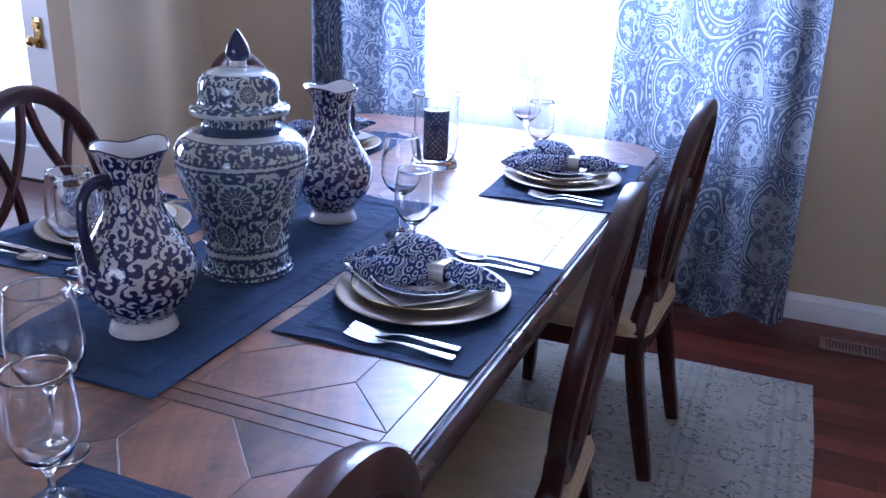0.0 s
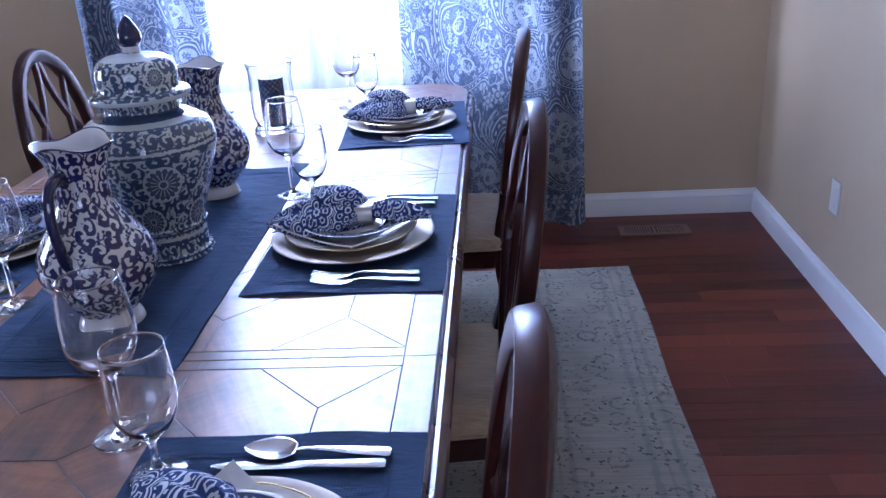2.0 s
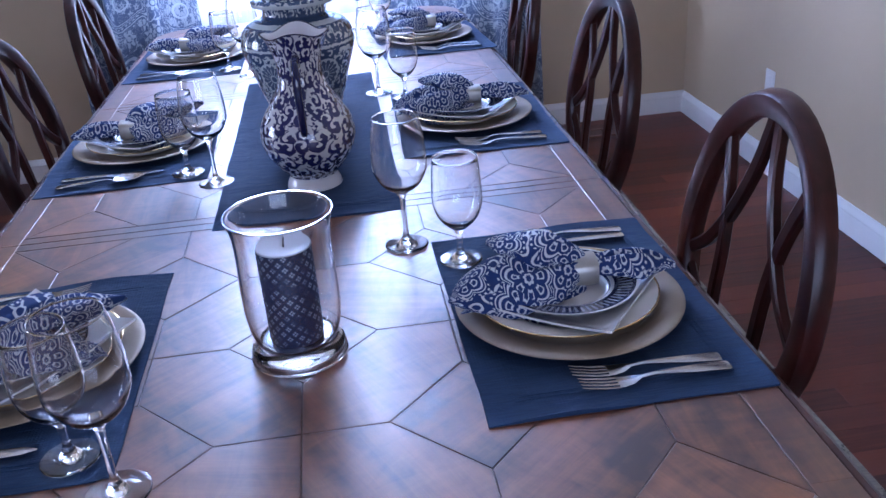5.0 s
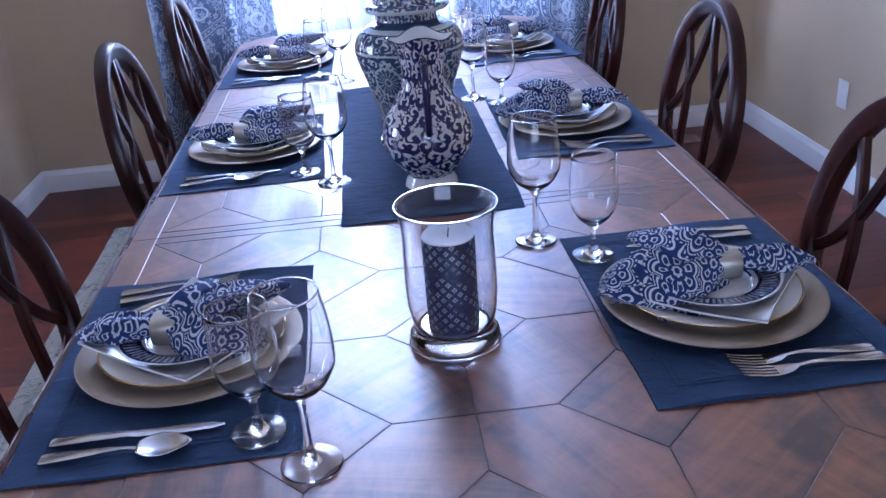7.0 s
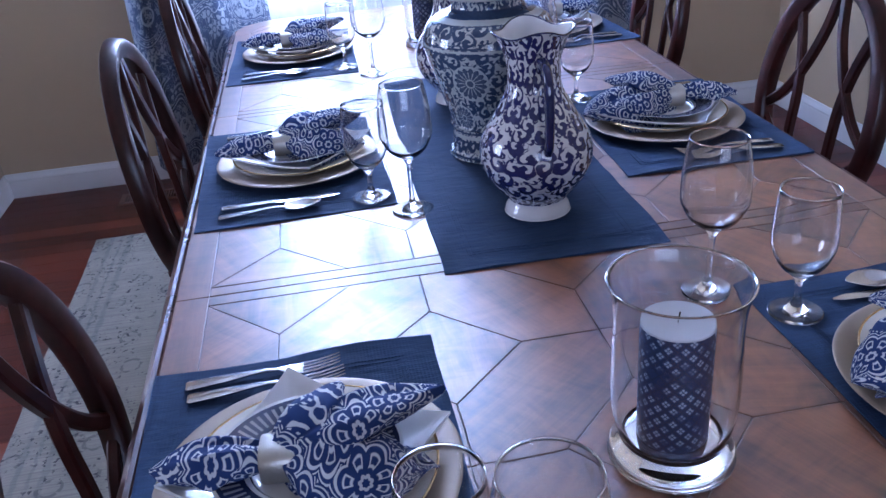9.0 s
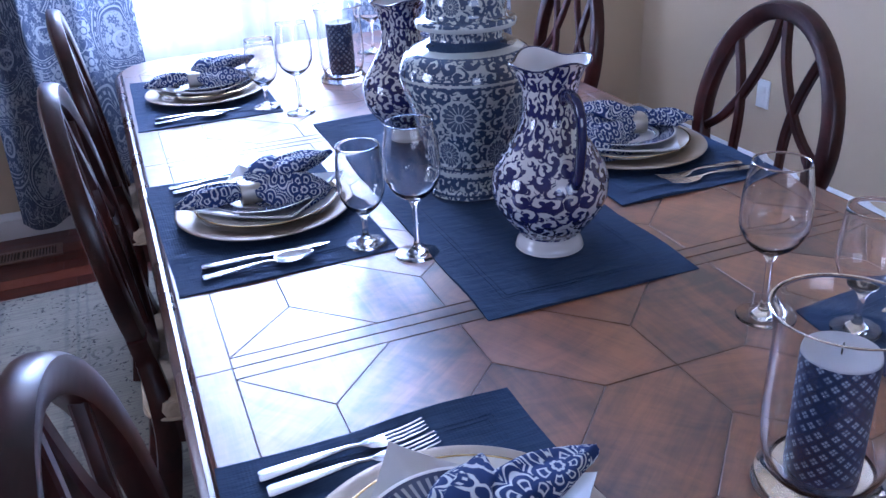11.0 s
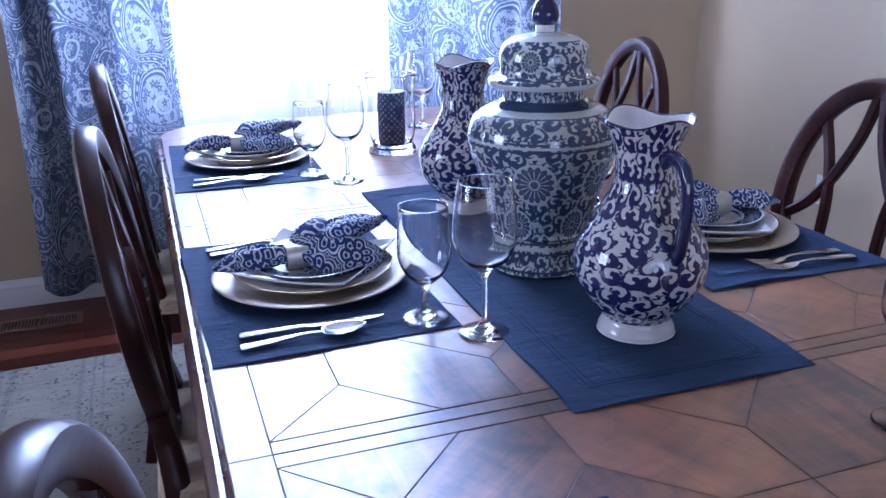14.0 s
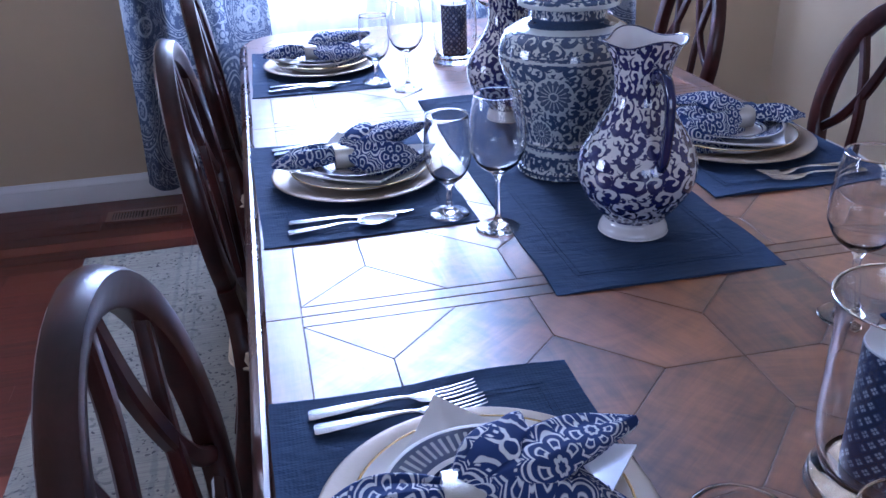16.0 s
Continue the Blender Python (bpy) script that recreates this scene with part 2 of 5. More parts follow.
def mat_table(name, dark, light, along=True, rough=0.36, coat=1.0):
    n = Nodes(name)
    co0 = n.coord()
    rnd = n.rand()
    co = n.v("ADD", co0, n.comb(n.m("MULTIPLY", rnd, 23), n.m("MULTIPLY", rnd, 41), 0))
    a = n.m("MULTIPLY", n.m("ROUND", n.m("MULTIPLY", rnd, 3)), 0.9)
    rot = n.t.nodes.new("ShaderNodeVectorRotate")
    rot.rotation_type = "Z_AXIS"
    n.put(rot.inputs["Vector"], co)
    n.put(rot.inputs["Angle"], a if along else 0.0)
    st = n.v("MULTIPLY", rot.outputs[0], (34, 3.2, 20))
    g = n.noise(st, 1.0, 5, 0.62, dist=0.5)
    big = n.noise(co, 7, 4, 0.6, dist=0.7)
    fine = n.noise(n.v("MULTIPLY", rot.outputs[0], (420, 22, 100)), 1.0, 2)
    f = n.m("ADD", n.m("MULTIPLY", g, 0.55), n.m("MULTIPLY", big, 0.55))
    f = n.m("ADD", f, n.m("MULTIPLY", n.m("SUBTRACT", rnd, 0.5), 0.14))
    f = n.m("ADD", f, n.m("MULTIPLY", n.m("SUBTRACT", n.noise(n.v("MULTIPLY", rot.outputs[0], (9, 26, 9)), 1.0, 4, 0.6, dist=1.2), 0.5), 0.35))
    col = n.ramp(f, (0.40, dark), (0.56, [(a + b) / 2 for a, b in zip(dark, light)]), (0.72, light))
    col = n.mix(n.m("MULTIPLY", fine, 0.3), col, [c * 0.4 for c in dark])
    glaze = n.t.nodes.new("ShaderNodeAttribute")
    glaze.attribute_name = "stain"
    rub = n.m("MULTIPLY", n.m("POWER", glaze.outputs["Fac"], 1.6), n.m("ADD", 0.35, n.m("MULTIPLY", n.noise(co, 22, 3, 0.6), 0.7)))
    col = n.mix(n.m("MULTIPLY", rub, 0.55), col, [c * 0.8 for c in dark])
    scr = n.noise(n.v("MULTIPLY", co0, (5, 60, 1)), 1.0, 3, 0.7)
    n.set(Base_Color=col, Roughness=n.m("ADD", rough, n.m("MULTIPLY", n.noise(co0, 5, 4, 0.6), 0.12)), Specular_IOR_Level=0.3, Coat_Weight=coat, Coat_IOR=1.65, Coat_Roughness=rough)
    n.bump(n.m("ADD", n.m("MULTIPLY", fine, 0.25), n.m("ADD", n.m("MULTIPLY", n.noise(co0, 9, 2), 0.5), n.m("MULTIPLY", scr, 0.10))), 0.0010, 0.12)
    return n.mat


def mat_cloth(name, colour, weave=1400.0, rough=0.85):
    n = Nodes(name)
    uv = n.coord()
    x = n.wave(uv, weave / 20, 1.2, 2, 3, "X")
    y = n.wave(uv, weave / 20, 1.2, 2, 3, "Y")
    slub = n.noise(n.v("MULTIPLY", uv, (25, 380, 50)), 1.0, 3)
    big = n.noise(uv, 6, 4, 0.6)
    h = n.m("ADD", n.m("MULTIPLY", x, y), n.m("MULTIPLY", slub, 0.6))
    k = n.m("ADD", 0.45, n.m("ADD", n.m("MULTIPLY", slub, 0.75), n.m("MULTIPLY", big, 0.35)))
    n.set(Base_Color=n.mix(1.0, colour, n.comb(k, k, k), "MULTIPLY"), Roughness=rough, Specular_IOR_Level=0.25)
    crease = n.noise(uv, 18, 3, 0.6, dist=0.6)
    n.bump(n.m("ADD", n.m("MULTIPLY", h, 0.05), n.m("ADD", crease, n.noise(n.v("MULTIPLY", uv, (7, 26, 1)), 1.0, 3, 0.6, dist=0.8))), 0.007, 0.6)
    return n.mat


GLAZE = (0.57, 0.59, 0.62)


def mat_vine(name, scale, ink, bands=()):
    """Glazed porcelain with inked scrolling leaves; bands: (from, to, plain ink 0..1) in metres up the form."""
    n = Nodes(name)
    uv = n.coord("UV")
    s = n.scrolls(uv, scale, 7, 8.0, 0.35)
    wob = n.noise(s["uv"], scale * 3.0, 3, 0.6)
    edge = n.m("ADD", n.m("MULTIPLY", n.m("SUBTRACT", wob, 0.5), 1.9), s["spiral"])
    leaf = n.m("MULTIPLY", n.step(edge, -0.44, -0.32), n.m("SUBTRACT", 1.0, n.step(s["r"], 0.54, 0.62)))
    s2 = n.scrolls(uv, scale * 1.9, 5, 7.0, 0.5, 3.1)
    small = n.m("MULTIPLY", n.step(n.m("ADD", s2["spiral"], n.m("MULTIPLY", n.m("SUBTRACT", wob, 0.5), 1.5)), 0.0, 0.12), n.m("SUBTRACT", 1.0, n.step(s2["r"], 0.44, 0.52)))
    mask = n.m("MAXIMUM", leaf, n.m("MULTIPLY", small, n.step(s["r"], 0.40, 0.46)))
    shade = n.noise(uv, scale * 6, 2)
    inkc = n.mix(shade, ink, [c * 2.2 for c in ink])
    col = n.mix(mask, GLAZE, inkc)
    v = n.sep(uv)[1]
    for lo, hi, amount in bands:
        inside = n.m("MULTIPLY", n.m("GREATER_THAN", v, lo), n.m("LESS_THAN", v, hi))
        col = n.mix(inside, col, n.mix(amount, GLAZE, inkc))
    n.set(Base_Color=col, Roughness=0.07, Coat_Weight=0.6, Coat_Roughness=0.03, Specular_IOR_Level=0.55)
    n.bump(n.noise(uv, 14, 2), 0.002, 0.12)
    return n.mat


def mat_jar(lines, flowers):
    """The jar's glaze: leaf scrolls, ringed chrysanthemums at (u, v, radius), inked rings at (v, half width)."""
    n = Nodes("blue_and_white_jar_glaze")
    uv = n.coord("UV")
    ink = (0.010, 0.027, 0.088)
    s = n.scrolls(uv, 37, 6, 8.5, 0.4)
    wob = n.noise(s["uv"], 130, 3, 0.6)
    w2 = n.m("MULTIPLY", n.m("SUBTRACT", wob, 0.5), 2.2)
    leaf = n.m("MULTIPLY", n.step(n.m("ADD", s["spiral"], w2), -0.62, -0.48), n.m("SUBTRACT", 1.0, n.step(s["r"], 0.5, 0.6)))
    s2 = n.scrolls(uv, 76, 5, 7.0, 0.5, 2.3)
    small = n.m("MULTIPLY", n.step(n.m("ADD", s2["spiral"], w2), -0.05, 0.1), n.m("SUBTRACT", 1.0, n.step(s2["r"], 0.45, 0.55)))
    mask = n.m("MAXIMUM", leaf, n.m("MULTIPLY", small, n.step(s["r"], 0.38, 0.45)))
    for fu, fv, fr in flowers:
        d = n.v("SUBTRACT", uv, (fu, fv, 0))
        x, y, _ = n.sep(d)
        r = n.m("DIVIDE", n.v("LENGTH", d), fr)
        a = n.m("ARCTAN2", y, x)
        pet = n.m("ABSOLUTE", n.m("SINE", n.m("MULTIPLY", a, 8)))
        rim = n.m("ADD", 0.80, n.m("MULTIPLY", pet, 0.2))
        inside = n.m("LESS_THAN", r, rim)
        vein = n.m("MULTIPLY", n.step(pet, 0.30, 0.42), n.step(r, 0.26, 0.32))
        core = n.m("LESS_THAN", r, 0.2)
        edge = n.step(n.m("SUBTRACT", rim, r), 0.12, 0.06)
        fl = n.m("MAXIMUM", n.m("MULTIPLY", n.m("MAXIMUM", vein, core), 0.9), edge)
        keep = n.m("LESS_THAN", r, 1.12)
        mask = n.m("MULTIPLY", mask, n.m("SUBTRACT", 1.0, keep))
        mask = n.m("ADD", mask, n.m("MULTIPLY", inside, fl), clamp=True)
    v = n.sep(uv)[1]
    for at, half, amount in lines:
        near = n.m("LESS_THAN", n.m("ABSOLUTE", n.m("SUBTRACT", v, at)), half)
        mask = n.m("ADD", n.m("MULTIPLY", mask, n.m("SUBTRACT", 1.0, near)), n.m("MULTIPLY", near, amount))
    shade = n.noise(uv, 150, 2)
    col = n.mix(n.m("MULTIPLY", mask, 0.95), (0.50, 0.56, 0.58), n.mix(shade, ink, (0.030, 0.070, 0.165)))
    n.set(Base_Color=col, Roughness=0.08, Coat_Weight=0.7, Coat_Roughness=0.03, Specular_IOR_Level=0.55)
    return n.mat


def add_translucent(n, col, amount, through=None):
    tr = n.t.nodes.new("ShaderNodeBsdfTranslucent")
    n.put(tr.inputs["Color"], col if through is None else through)
    mx = n.t.nodes.new("ShaderNodeMixShader")
    mx.inputs[0].default_value = amount
    n.t.links.new(n.b.outputs[0], mx.inputs[1])
    n.t.links.new(tr.outputs[0], mx.inputs[2])
    n.t.links.new(mx.outputs[0], n.out.inputs[0])


def mat_napkin():
    """Printed cotton: scalloped lotus flowers in white outline and linked loops on navy."""
    n = Nodes("printed_napkin")
    uv = n.coord("UV")
    s = n.scrolls(uv, 13.5, 6, 7.0, 0.10)
    lobe = n.m("ABSOLUTE", n.m("SINE", n.m("MULTIPLY", s["ang"], 3.5)))
    q = n.m("DIVIDE", s["r"], n.m("ADD", 0.40, n.m("MULTIPLY", lobe, 0.13)))
    def band(v, at, half):
        return n.step(n.m("ABSOLUTE", n.m("SUBTRACT", v, at)), half, half * 0.6)
    petal = n.m("MULTIPLY", n.step(lobe, 0.62, 0.70), n.m("MULTIPLY", n.step(q, 0.32, 0.36), n.step(q, 0.66, 0.62)))
    seed = n.m("MULTIPLY", n.step(lobe, 0.80, 0.86), n.m("MULTIPLY", n.step(q, 0.40, 0.44), n.step(q, 0.60, 0.56)))
    petal = n.m("SUBTRACT", petal, seed, clamp=True)
    dots = n.m("MULTIPLY", band(q, 1.16, 0.05), n.step(n.m("SINE", n.m("MULTIPLY", s["ang"], 36)), 0.0, 0.3))
    fig = n.m("MAXIMUM", n.m("MAXIMUM", petal, n.m("MAXIMUM", band(q, 0.84, 0.060), band(q, 1.01, 0.034))), n.m("MAXIMUM", dots, n.m("MULTIPLY", band(q, 0.16, 0.06), 0.9)))
    out = n.step(q, 1.2, 1.26)
    s2 = n.scrolls(uv, 38, 4, 3.0, 0.35, 2.7)
    loops = band(s2["r"], 0.34, 0.105)
    mask = n.m("ADD", n.m("MULTIPLY", fig, n.m("SUBTRACT", 1.0, out)), n.m("MULTIPLY", loops, out), clamp=True)
    tone = n.mix(n.noise(uv, 60, 2), (0.015, 0.034, 0.135), (0.026, 0.058, 0.205))
    col = n.mix(n.m("MULTIPLY", mask, 0.94), tone, (0.70, 0.74, 0.79))
    n.set(Base_Color=col, Roughness=0.75, Specular_IOR_Level=0.3)
    n.bump(n.m("ADD", n.m("MULTIPLY", n.noise(n.v("MULTIPLY", uv, (900, 900, 1)), 1.0, 2), 0.2), n.noise(uv, 45, 3)), 0.002, 0.35)
    add_translucent(n, col, 0.15)
    return n.mat


def mat_paisley(name, scale, base, light, translucent):
    """Printed curtain cloth: large bent teardrops ringed with bold and fine lines, flowers, curls and fans between."""
    n = Nodes(name)
    uv = n.coord("UV")
    uv = n.v("MULTIPLY", uv, (1.0, 0.78, 1.0))
    s = n.scrolls(uv, scale, 9, 7.5, 0.22)

    def band(v, at, half):
        return n.step(n.m("ABSOLUTE", n.m("SUBTRACT", v, at)), half, half * 0.6)

    def inside(v, at):
        return n.step(v, at + 0.012, at - 0.012)

    # a teardrop in each cell, its tail bent round to one side
    turn = n.m("ADD", n.m("ADD", s["ang"], n.m("MULTIPLY", n.m("FLOOR", n.m("MULTIPLY", s["pick"], 4.0)), 0.5)), n.m("MULTIPLY", s["r"], 1.9))
    px, py = n.m("MULTIPLY", s["r"], n.m("COSINE", turn)), n.m("MULTIPLY", s["r"], n.m("SINE", turn))
    wide = n.m("SUBTRACT", 0.60, n.m("MULTIPLY", py, 0.80))
    q = n.m("SQRT", n.m("ADD", n.m("POWER", n.m("ABSOLUTE", n.m("DIVIDE", px, n.m("MAXIMUM", wide, 0.10))), 2.0), n.m("POWER", n.m("ABSOLUTE", n.m("MULTIPLY", py, 1.2)), 2.0)))
    lobes = n.m("ABSOLUTE", n.m("SINE", n.m("MULTIPLY", s["ang"], 12)))
    scal = n.m("SUBTRACT", q, n.m("MULTIPLY", lobes, 0.035))
    fig = n.m("MAXIMUM", band(scal, 0.80, 0.013), band(q, 0.715, 0.024))
    beads = n.m("MULTIPLY", n.step(n.m("SINE", n.m("MULTIPLY", s["ang"], 26)), -0.1, 0.2), band(q, 0.625, 0.030))
    fig = n.m("MAXIMUM", fig, n.m("MAXIMUM", beads, n.m("MAXIMUM", band(q, 0.555, 0.010), band(q, 0.50, 0.014))))
    s3 = n.scrolls(uv, scale * 7.5, 5, 6.0, 0.2, 4.4)
    bloom = n.m("MULTIPLY", n.step(n.m("ADD", s3["flower"], n.m("MULTIPLY", n.m("SUBTRACT", 0.33, s3["r"]), 9)), -0.1, 0.25), n.step(s3["r"], 0.07, 0.11))
    s4 = n.scrolls(uv, scale * 8.5, 6, 9.0, 0.4, 7.3)
    ground = n.m("MULTIPLY", band(s4["spiral"], 0.3, 0.30), n.step(s4["r"], 0.60, 0.50))
    pale = n.m("GREATER_THAN", s["pick"], 0.60)
    core = n.m("ABSOLUTE", n.m("SUBTRACT", n.m("MULTIPLY", pale, 0.78), n.m("MULTIPLY", n.m("MAXIMUM", bloom, n.m("MULTIPLY", ground, 0.7)), 0.72)))
    fig = n.m("ADD", n.m("MULTIPLY", fig, n.step(q, 0.46, 0.49)), n.m("MULTIPLY", n.m("MULTIPLY", core, inside(q, 0.45)), 1.0), clamp=True)
    fig = n.m("MAXIMUM", fig, band(q, 0.17, 0.03))
    # between them: fans of stripes, curls, small flowers and tendrils
    out = n.step(q, 0.815, 0.83)
    fan = n.m("MULTIPLY", n.step(n.m("SINE", n.m("MULTIPLY", q, 44.0)), 0.25, 0.55), n.step(n.noise(uv, scale * 1.1, 1), 0.52, 0.56))
    s2 = n.scrolls(uv, scale * 3.3, 6, 8.0, 0.25, 1.9)
    fl = n.m("MULTIPLY", n.step(n.m("ADD", s2["flower"], n.m("MULTIPLY", n.m("SUBTRACT", 0.36, s2["r"]), 8)), -0.1, 0.2), n.step(n.m("ABSOLUTE", n.m("SUBTRACT", s2["r"], 0.17)), 0.02, 0.05))
    curl = n.m("MULTIPLY", band(s2["spiral"], 0.35, 0.24), n.step(s2["r"], 0.62, 0.55))
    tendril = band(n.noise(uv, scale * 3.2, 3, 0.5, dist=0.8), 0.5, 0.016)
    rest = n.m("MAXIMUM", n.mix(n.m("GREATER_THAN", s2["pick"], 0.5), curl, fl), tendril)
    rest = n.m("MAXIMUM", n.m("MULTIPLY", rest, 0.85), n.m("MULTIPLY", fan, 0.8))
    rest = n.m("MAXIMUM", rest, n.m("MULTIPLY", ground, 0.55))
    fig = n.m("MAXIMUM", fig, n.m("MULTIPLY", n.m("MULTIPLY", ground, 0.6), n.step(q, 0.50, 0.53)))
    mask = n.m("ADD", n.m("MULTIPLY", fig, n.m("SUBTRACT", 1.0, out)), n.m("MULTIPLY", rest, out), clamp=True)
    tone = n.mix(n.noise(uv, scale * 0.7, 2), base, [c * 1.8 for c in base])
    col = n.mix(n.m("MULTIPLY", mask, 0.80), tone, light)
    weave = n.noise(n.v("MULTIPLY", uv, (900, 300, 1)), 1.0, 2)
    n.set(Base_Color=col, Roughness=0.8, Specular_IOR_Level=0.25)
    n.bump(n.m("ADD", n.m("MULTIPLY", weave, 0.3), n.noise(uv, 30, 3)), 0.002, 0.3)
    add_translucent(n, col, translucent, n.mix(0.14, col, (0.66, 0.74, 0.86)))
    return n.mat


def mat_sheer():
    n = Nodes("sheer_voile")
    tr = n.t.nodes.new("ShaderNodeBsdfTranslucent")
    n.put(tr.inputs["Color"], (0.92, 0.93, 0.95))
    clear = n.t.nodes.new("ShaderNodeBsdfTransparent")
    mx, mx2 = n.t.nodes.new("ShaderNodeMixShader"), n.t.nodes.new("ShaderNodeMixShader")
    thread = n.noise(n.v("MULTIPLY", n.coord("UV"), (700, 500, 1)), 1.0, 2)
    n.put(mx.inputs[0], 0.55)
    n.put(mx2.inputs[0], n.m("ADD", 0.30, n.m("MULTIPLY", thread, 0.2)))
    n.set(Base_Color=(0.85, 0.86, 0.88), Roughness=0.8)
    n.t.links.new(n.b.outputs[0], mx.inputs[1])
    n.t.links.new(tr.outputs[0], mx.inputs[2])
    n.t.links.new(mx.outputs[0], mx2.inputs[1])
    n.t.links.new(clear.outputs[0], mx2.inputs[2])
    n.t.links.new(mx2.outputs[0], n.out.inputs[0])
    return n.mat


def mat_glass(name):
    """Thick clear glass that bends light."""
    n = Nodes(name)
    n.set(Base_Color=(1, 1, 1), Roughness=0.0, IOR=1.48, Transmission_Weight=1.0)
    return n.mat


def mat_thin_glass(name, clear=0.98):
    """Thin blown glass: clear, with a sharp gloss that grows towards the edges."""
    n = Nodes(name)
    lw = n.t.nodes.new("ShaderNodeLayerWeight")
    lw.inputs["Blend"].default_value = 0.5
    edge = n.m("ADD", 0.055, n.m("MULTIPLY", n.m("POWER", lw.outputs["Facing"], 2.4), 0.62))
    see, gloss, mx = n.t.nodes.new("ShaderNodeBsdfTransparent"), n.t.nodes.new("ShaderNodeBsdfGlossy"), n.t.nodes.new("ShaderNodeMixShader")
    n.put(see.inputs["Color"], (clear * 0.99, clear, clear))
    gloss.inputs["Roughness"].default_value = 0.015
    n.t.links.new(edge, mx.inputs[0])
    n.t.links.new(see.outputs[0], mx.inputs[1])
    n.t.links.new(gloss.outputs[0], mx.inputs[2])
    n.t.links.new(mx.outputs[0], n.out.inputs[0])
    return n.mat


def mat_rug():
    n = Nodes("faded_rug_pile")
    co = n.coord()
    x, y, z = n.sep(co)
    base = n.mix(n.noise(co, 9, 4, 0.65), (0.185, 0.175, 0.148), (0.33, 0.312, 0.262))
    ax = n.m("SUBTRACT", 1.22, n.m("ABSOLUTE", n.m("ADD", x, 0.04)))
    wob = n.m("MULTIPLY", n.m("SUBTRACT", n.noise(co, 40, 2), 0.5), 0.02)
    axw = n.m("ADD", ax, wob)
    for at, half in ((0.05, 0.010), (0.085, 0.006), (0.12, 0.012), (0.33, 0.010), (0.365, 0.006), (0.395, 0.006)):
        ln = n.step(n.m("ABSOLUTE", n.m("SUBTRACT", axw, at)), half, half * 0.4)
        base = n.mix(n.m("MULTIPLY", ln, n.m("MULTIPLY", n.noise(co, 14, 3), 0.75)), base, (0.12, 0.13, 0.13))
    vo = n.voronoi(co, 7.5, dims="2D")
    rr = n.m("SUBTRACT", vo["Distance"], 0.22)
    fig = n.m("MULTIPLY", n.step(n.m("ABSOLUTE", rr), 0.05, 0.03), n.step(n.noise(co, 50, 2), 0.47, 0.55))
    base = n.mix(n.m("MULTIPLY", fig, 0.5), base, (0.045, 0.045, 0.055))
    fleck = n.m("MULTIPLY", n.step(n.noise(co, 70, 2, 0.5), 0.60, 0.64), n.step(n.noise(co, 11, 2), 0.42, 0.55))
    base = n.mix(n.m("MULTIPLY", fleck, 0.85), base, (0.03, 0.03, 0.04))
    stria = n.noise(n.v("MULTIPLY", co, (4, 190, 1)), 1.0, 3)
    base = n.mix(n.m("MULTIPLY", n.step(stria, 0.35, 0.75), 0.5), base, (0.115, 0.11, 0.10))
    n.set(Base_Color=base, Roughness=0.95, Specular_IOR_Level=0.1)
    n.bump(n.m("ADD", stria, n.noise(co, 500, 2)), 0.003, 0.5)
    return n.mat


def mat_candle():
    """Blue pillar candle printed with a slanting lattice of small white diamonds."""
    n = Nodes("printed_candle_wax")
    uv = n.coord("UV")
    x, y, _ = n.sep(uv)
    a = n.m("MULTIPLY", n.m("ADD", x, y), 62.0)
    b = n.m("MULTIPLY", n.m("SUBTRACT", x, y), 62.0)
    fa = n.m("ABSOLUTE", n.m("SUBTRACT", n.m("FRACT", a), 0.5))
    fb = n.m("ABSOLUTE", n.m("SUBTRACT", n.m("FRACT", b), 0.5))
    grid = n.m("MAXIMUM", n.step(fa, 0.40, 0.46), n.step(fb, 0.40, 0.46))
    dot = n.step(n.m("MAXIMUM", fa, fb), 0.30, 0.24)
    cross = n.m("MAXIMUM", n.step(fa, 0.05, 0.02), n.step(fb, 0.05, 0.02))
    dot = n.m("MULTIPLY", dot, n.m("SUBTRACT", 1.0, cross))
    some = n.step(n.noise(uv, 38, 1), 0.35, 0.55)
    col = n.mix(n.m("MULTIPLY", dot, some), (0.022, 0.042, 0.13), (0.42, 0.50, 0.64))
    col = n.mix(n.m("MULTIPLY", grid, 0.7), col, (0.016, 0.026, 0.075))
    n.set(Base_Color=col, Roughness=0.4, Subsurface_Weight=0.0)
    return n.mat


def mat_rimplate():
    """Small plate: blue band with fine radial ticks round a pale centre."""
    n = Nodes("blue_rim_plate_glaze")
    x, y, z = n.sep(n.coord())
    r = n.m("SQRT", n.m("ADD", n.m("MULTIPLY", x, x), n.m("MULTIPLY", y, y)))
    a = n.m("ARCTAN2", y, x)
    tick = n.step(n.m("SINE", n.m("MULTIPLY", a, 62)), 0.1, 0.4)
    band = n.m("MULTIPLY", n.m("GREATER_THAN", r, 0.068), n.m("LESS_THAN", r, 0.099))
    inner = n.m("MULTIPLY", n.m("GREATER_THAN", r, 0.060), n.m("LESS_THAN", r, 0.0625))
    tickband = n.m("MULTIPLY", n.m("GREATER_THAN", r, 0.074), n.m("LESS_THAN", r, 0.094))
    col = n.mix(n.m("MULTIPLY", n.m("MULTIPLY", tick, tickband), 0.65), (0.02, 0.03, 0.085), (0.45, 0.47, 0.5))
    col = n.mix(n.m("MAXIMUM", band, inner), (0.70, 0.70, 0.69), col)
    n.set(Base_Color=col, Roughness=0.12, Coat_Weight=0.4, Coat_Roughness=0.05)
    return n.mat


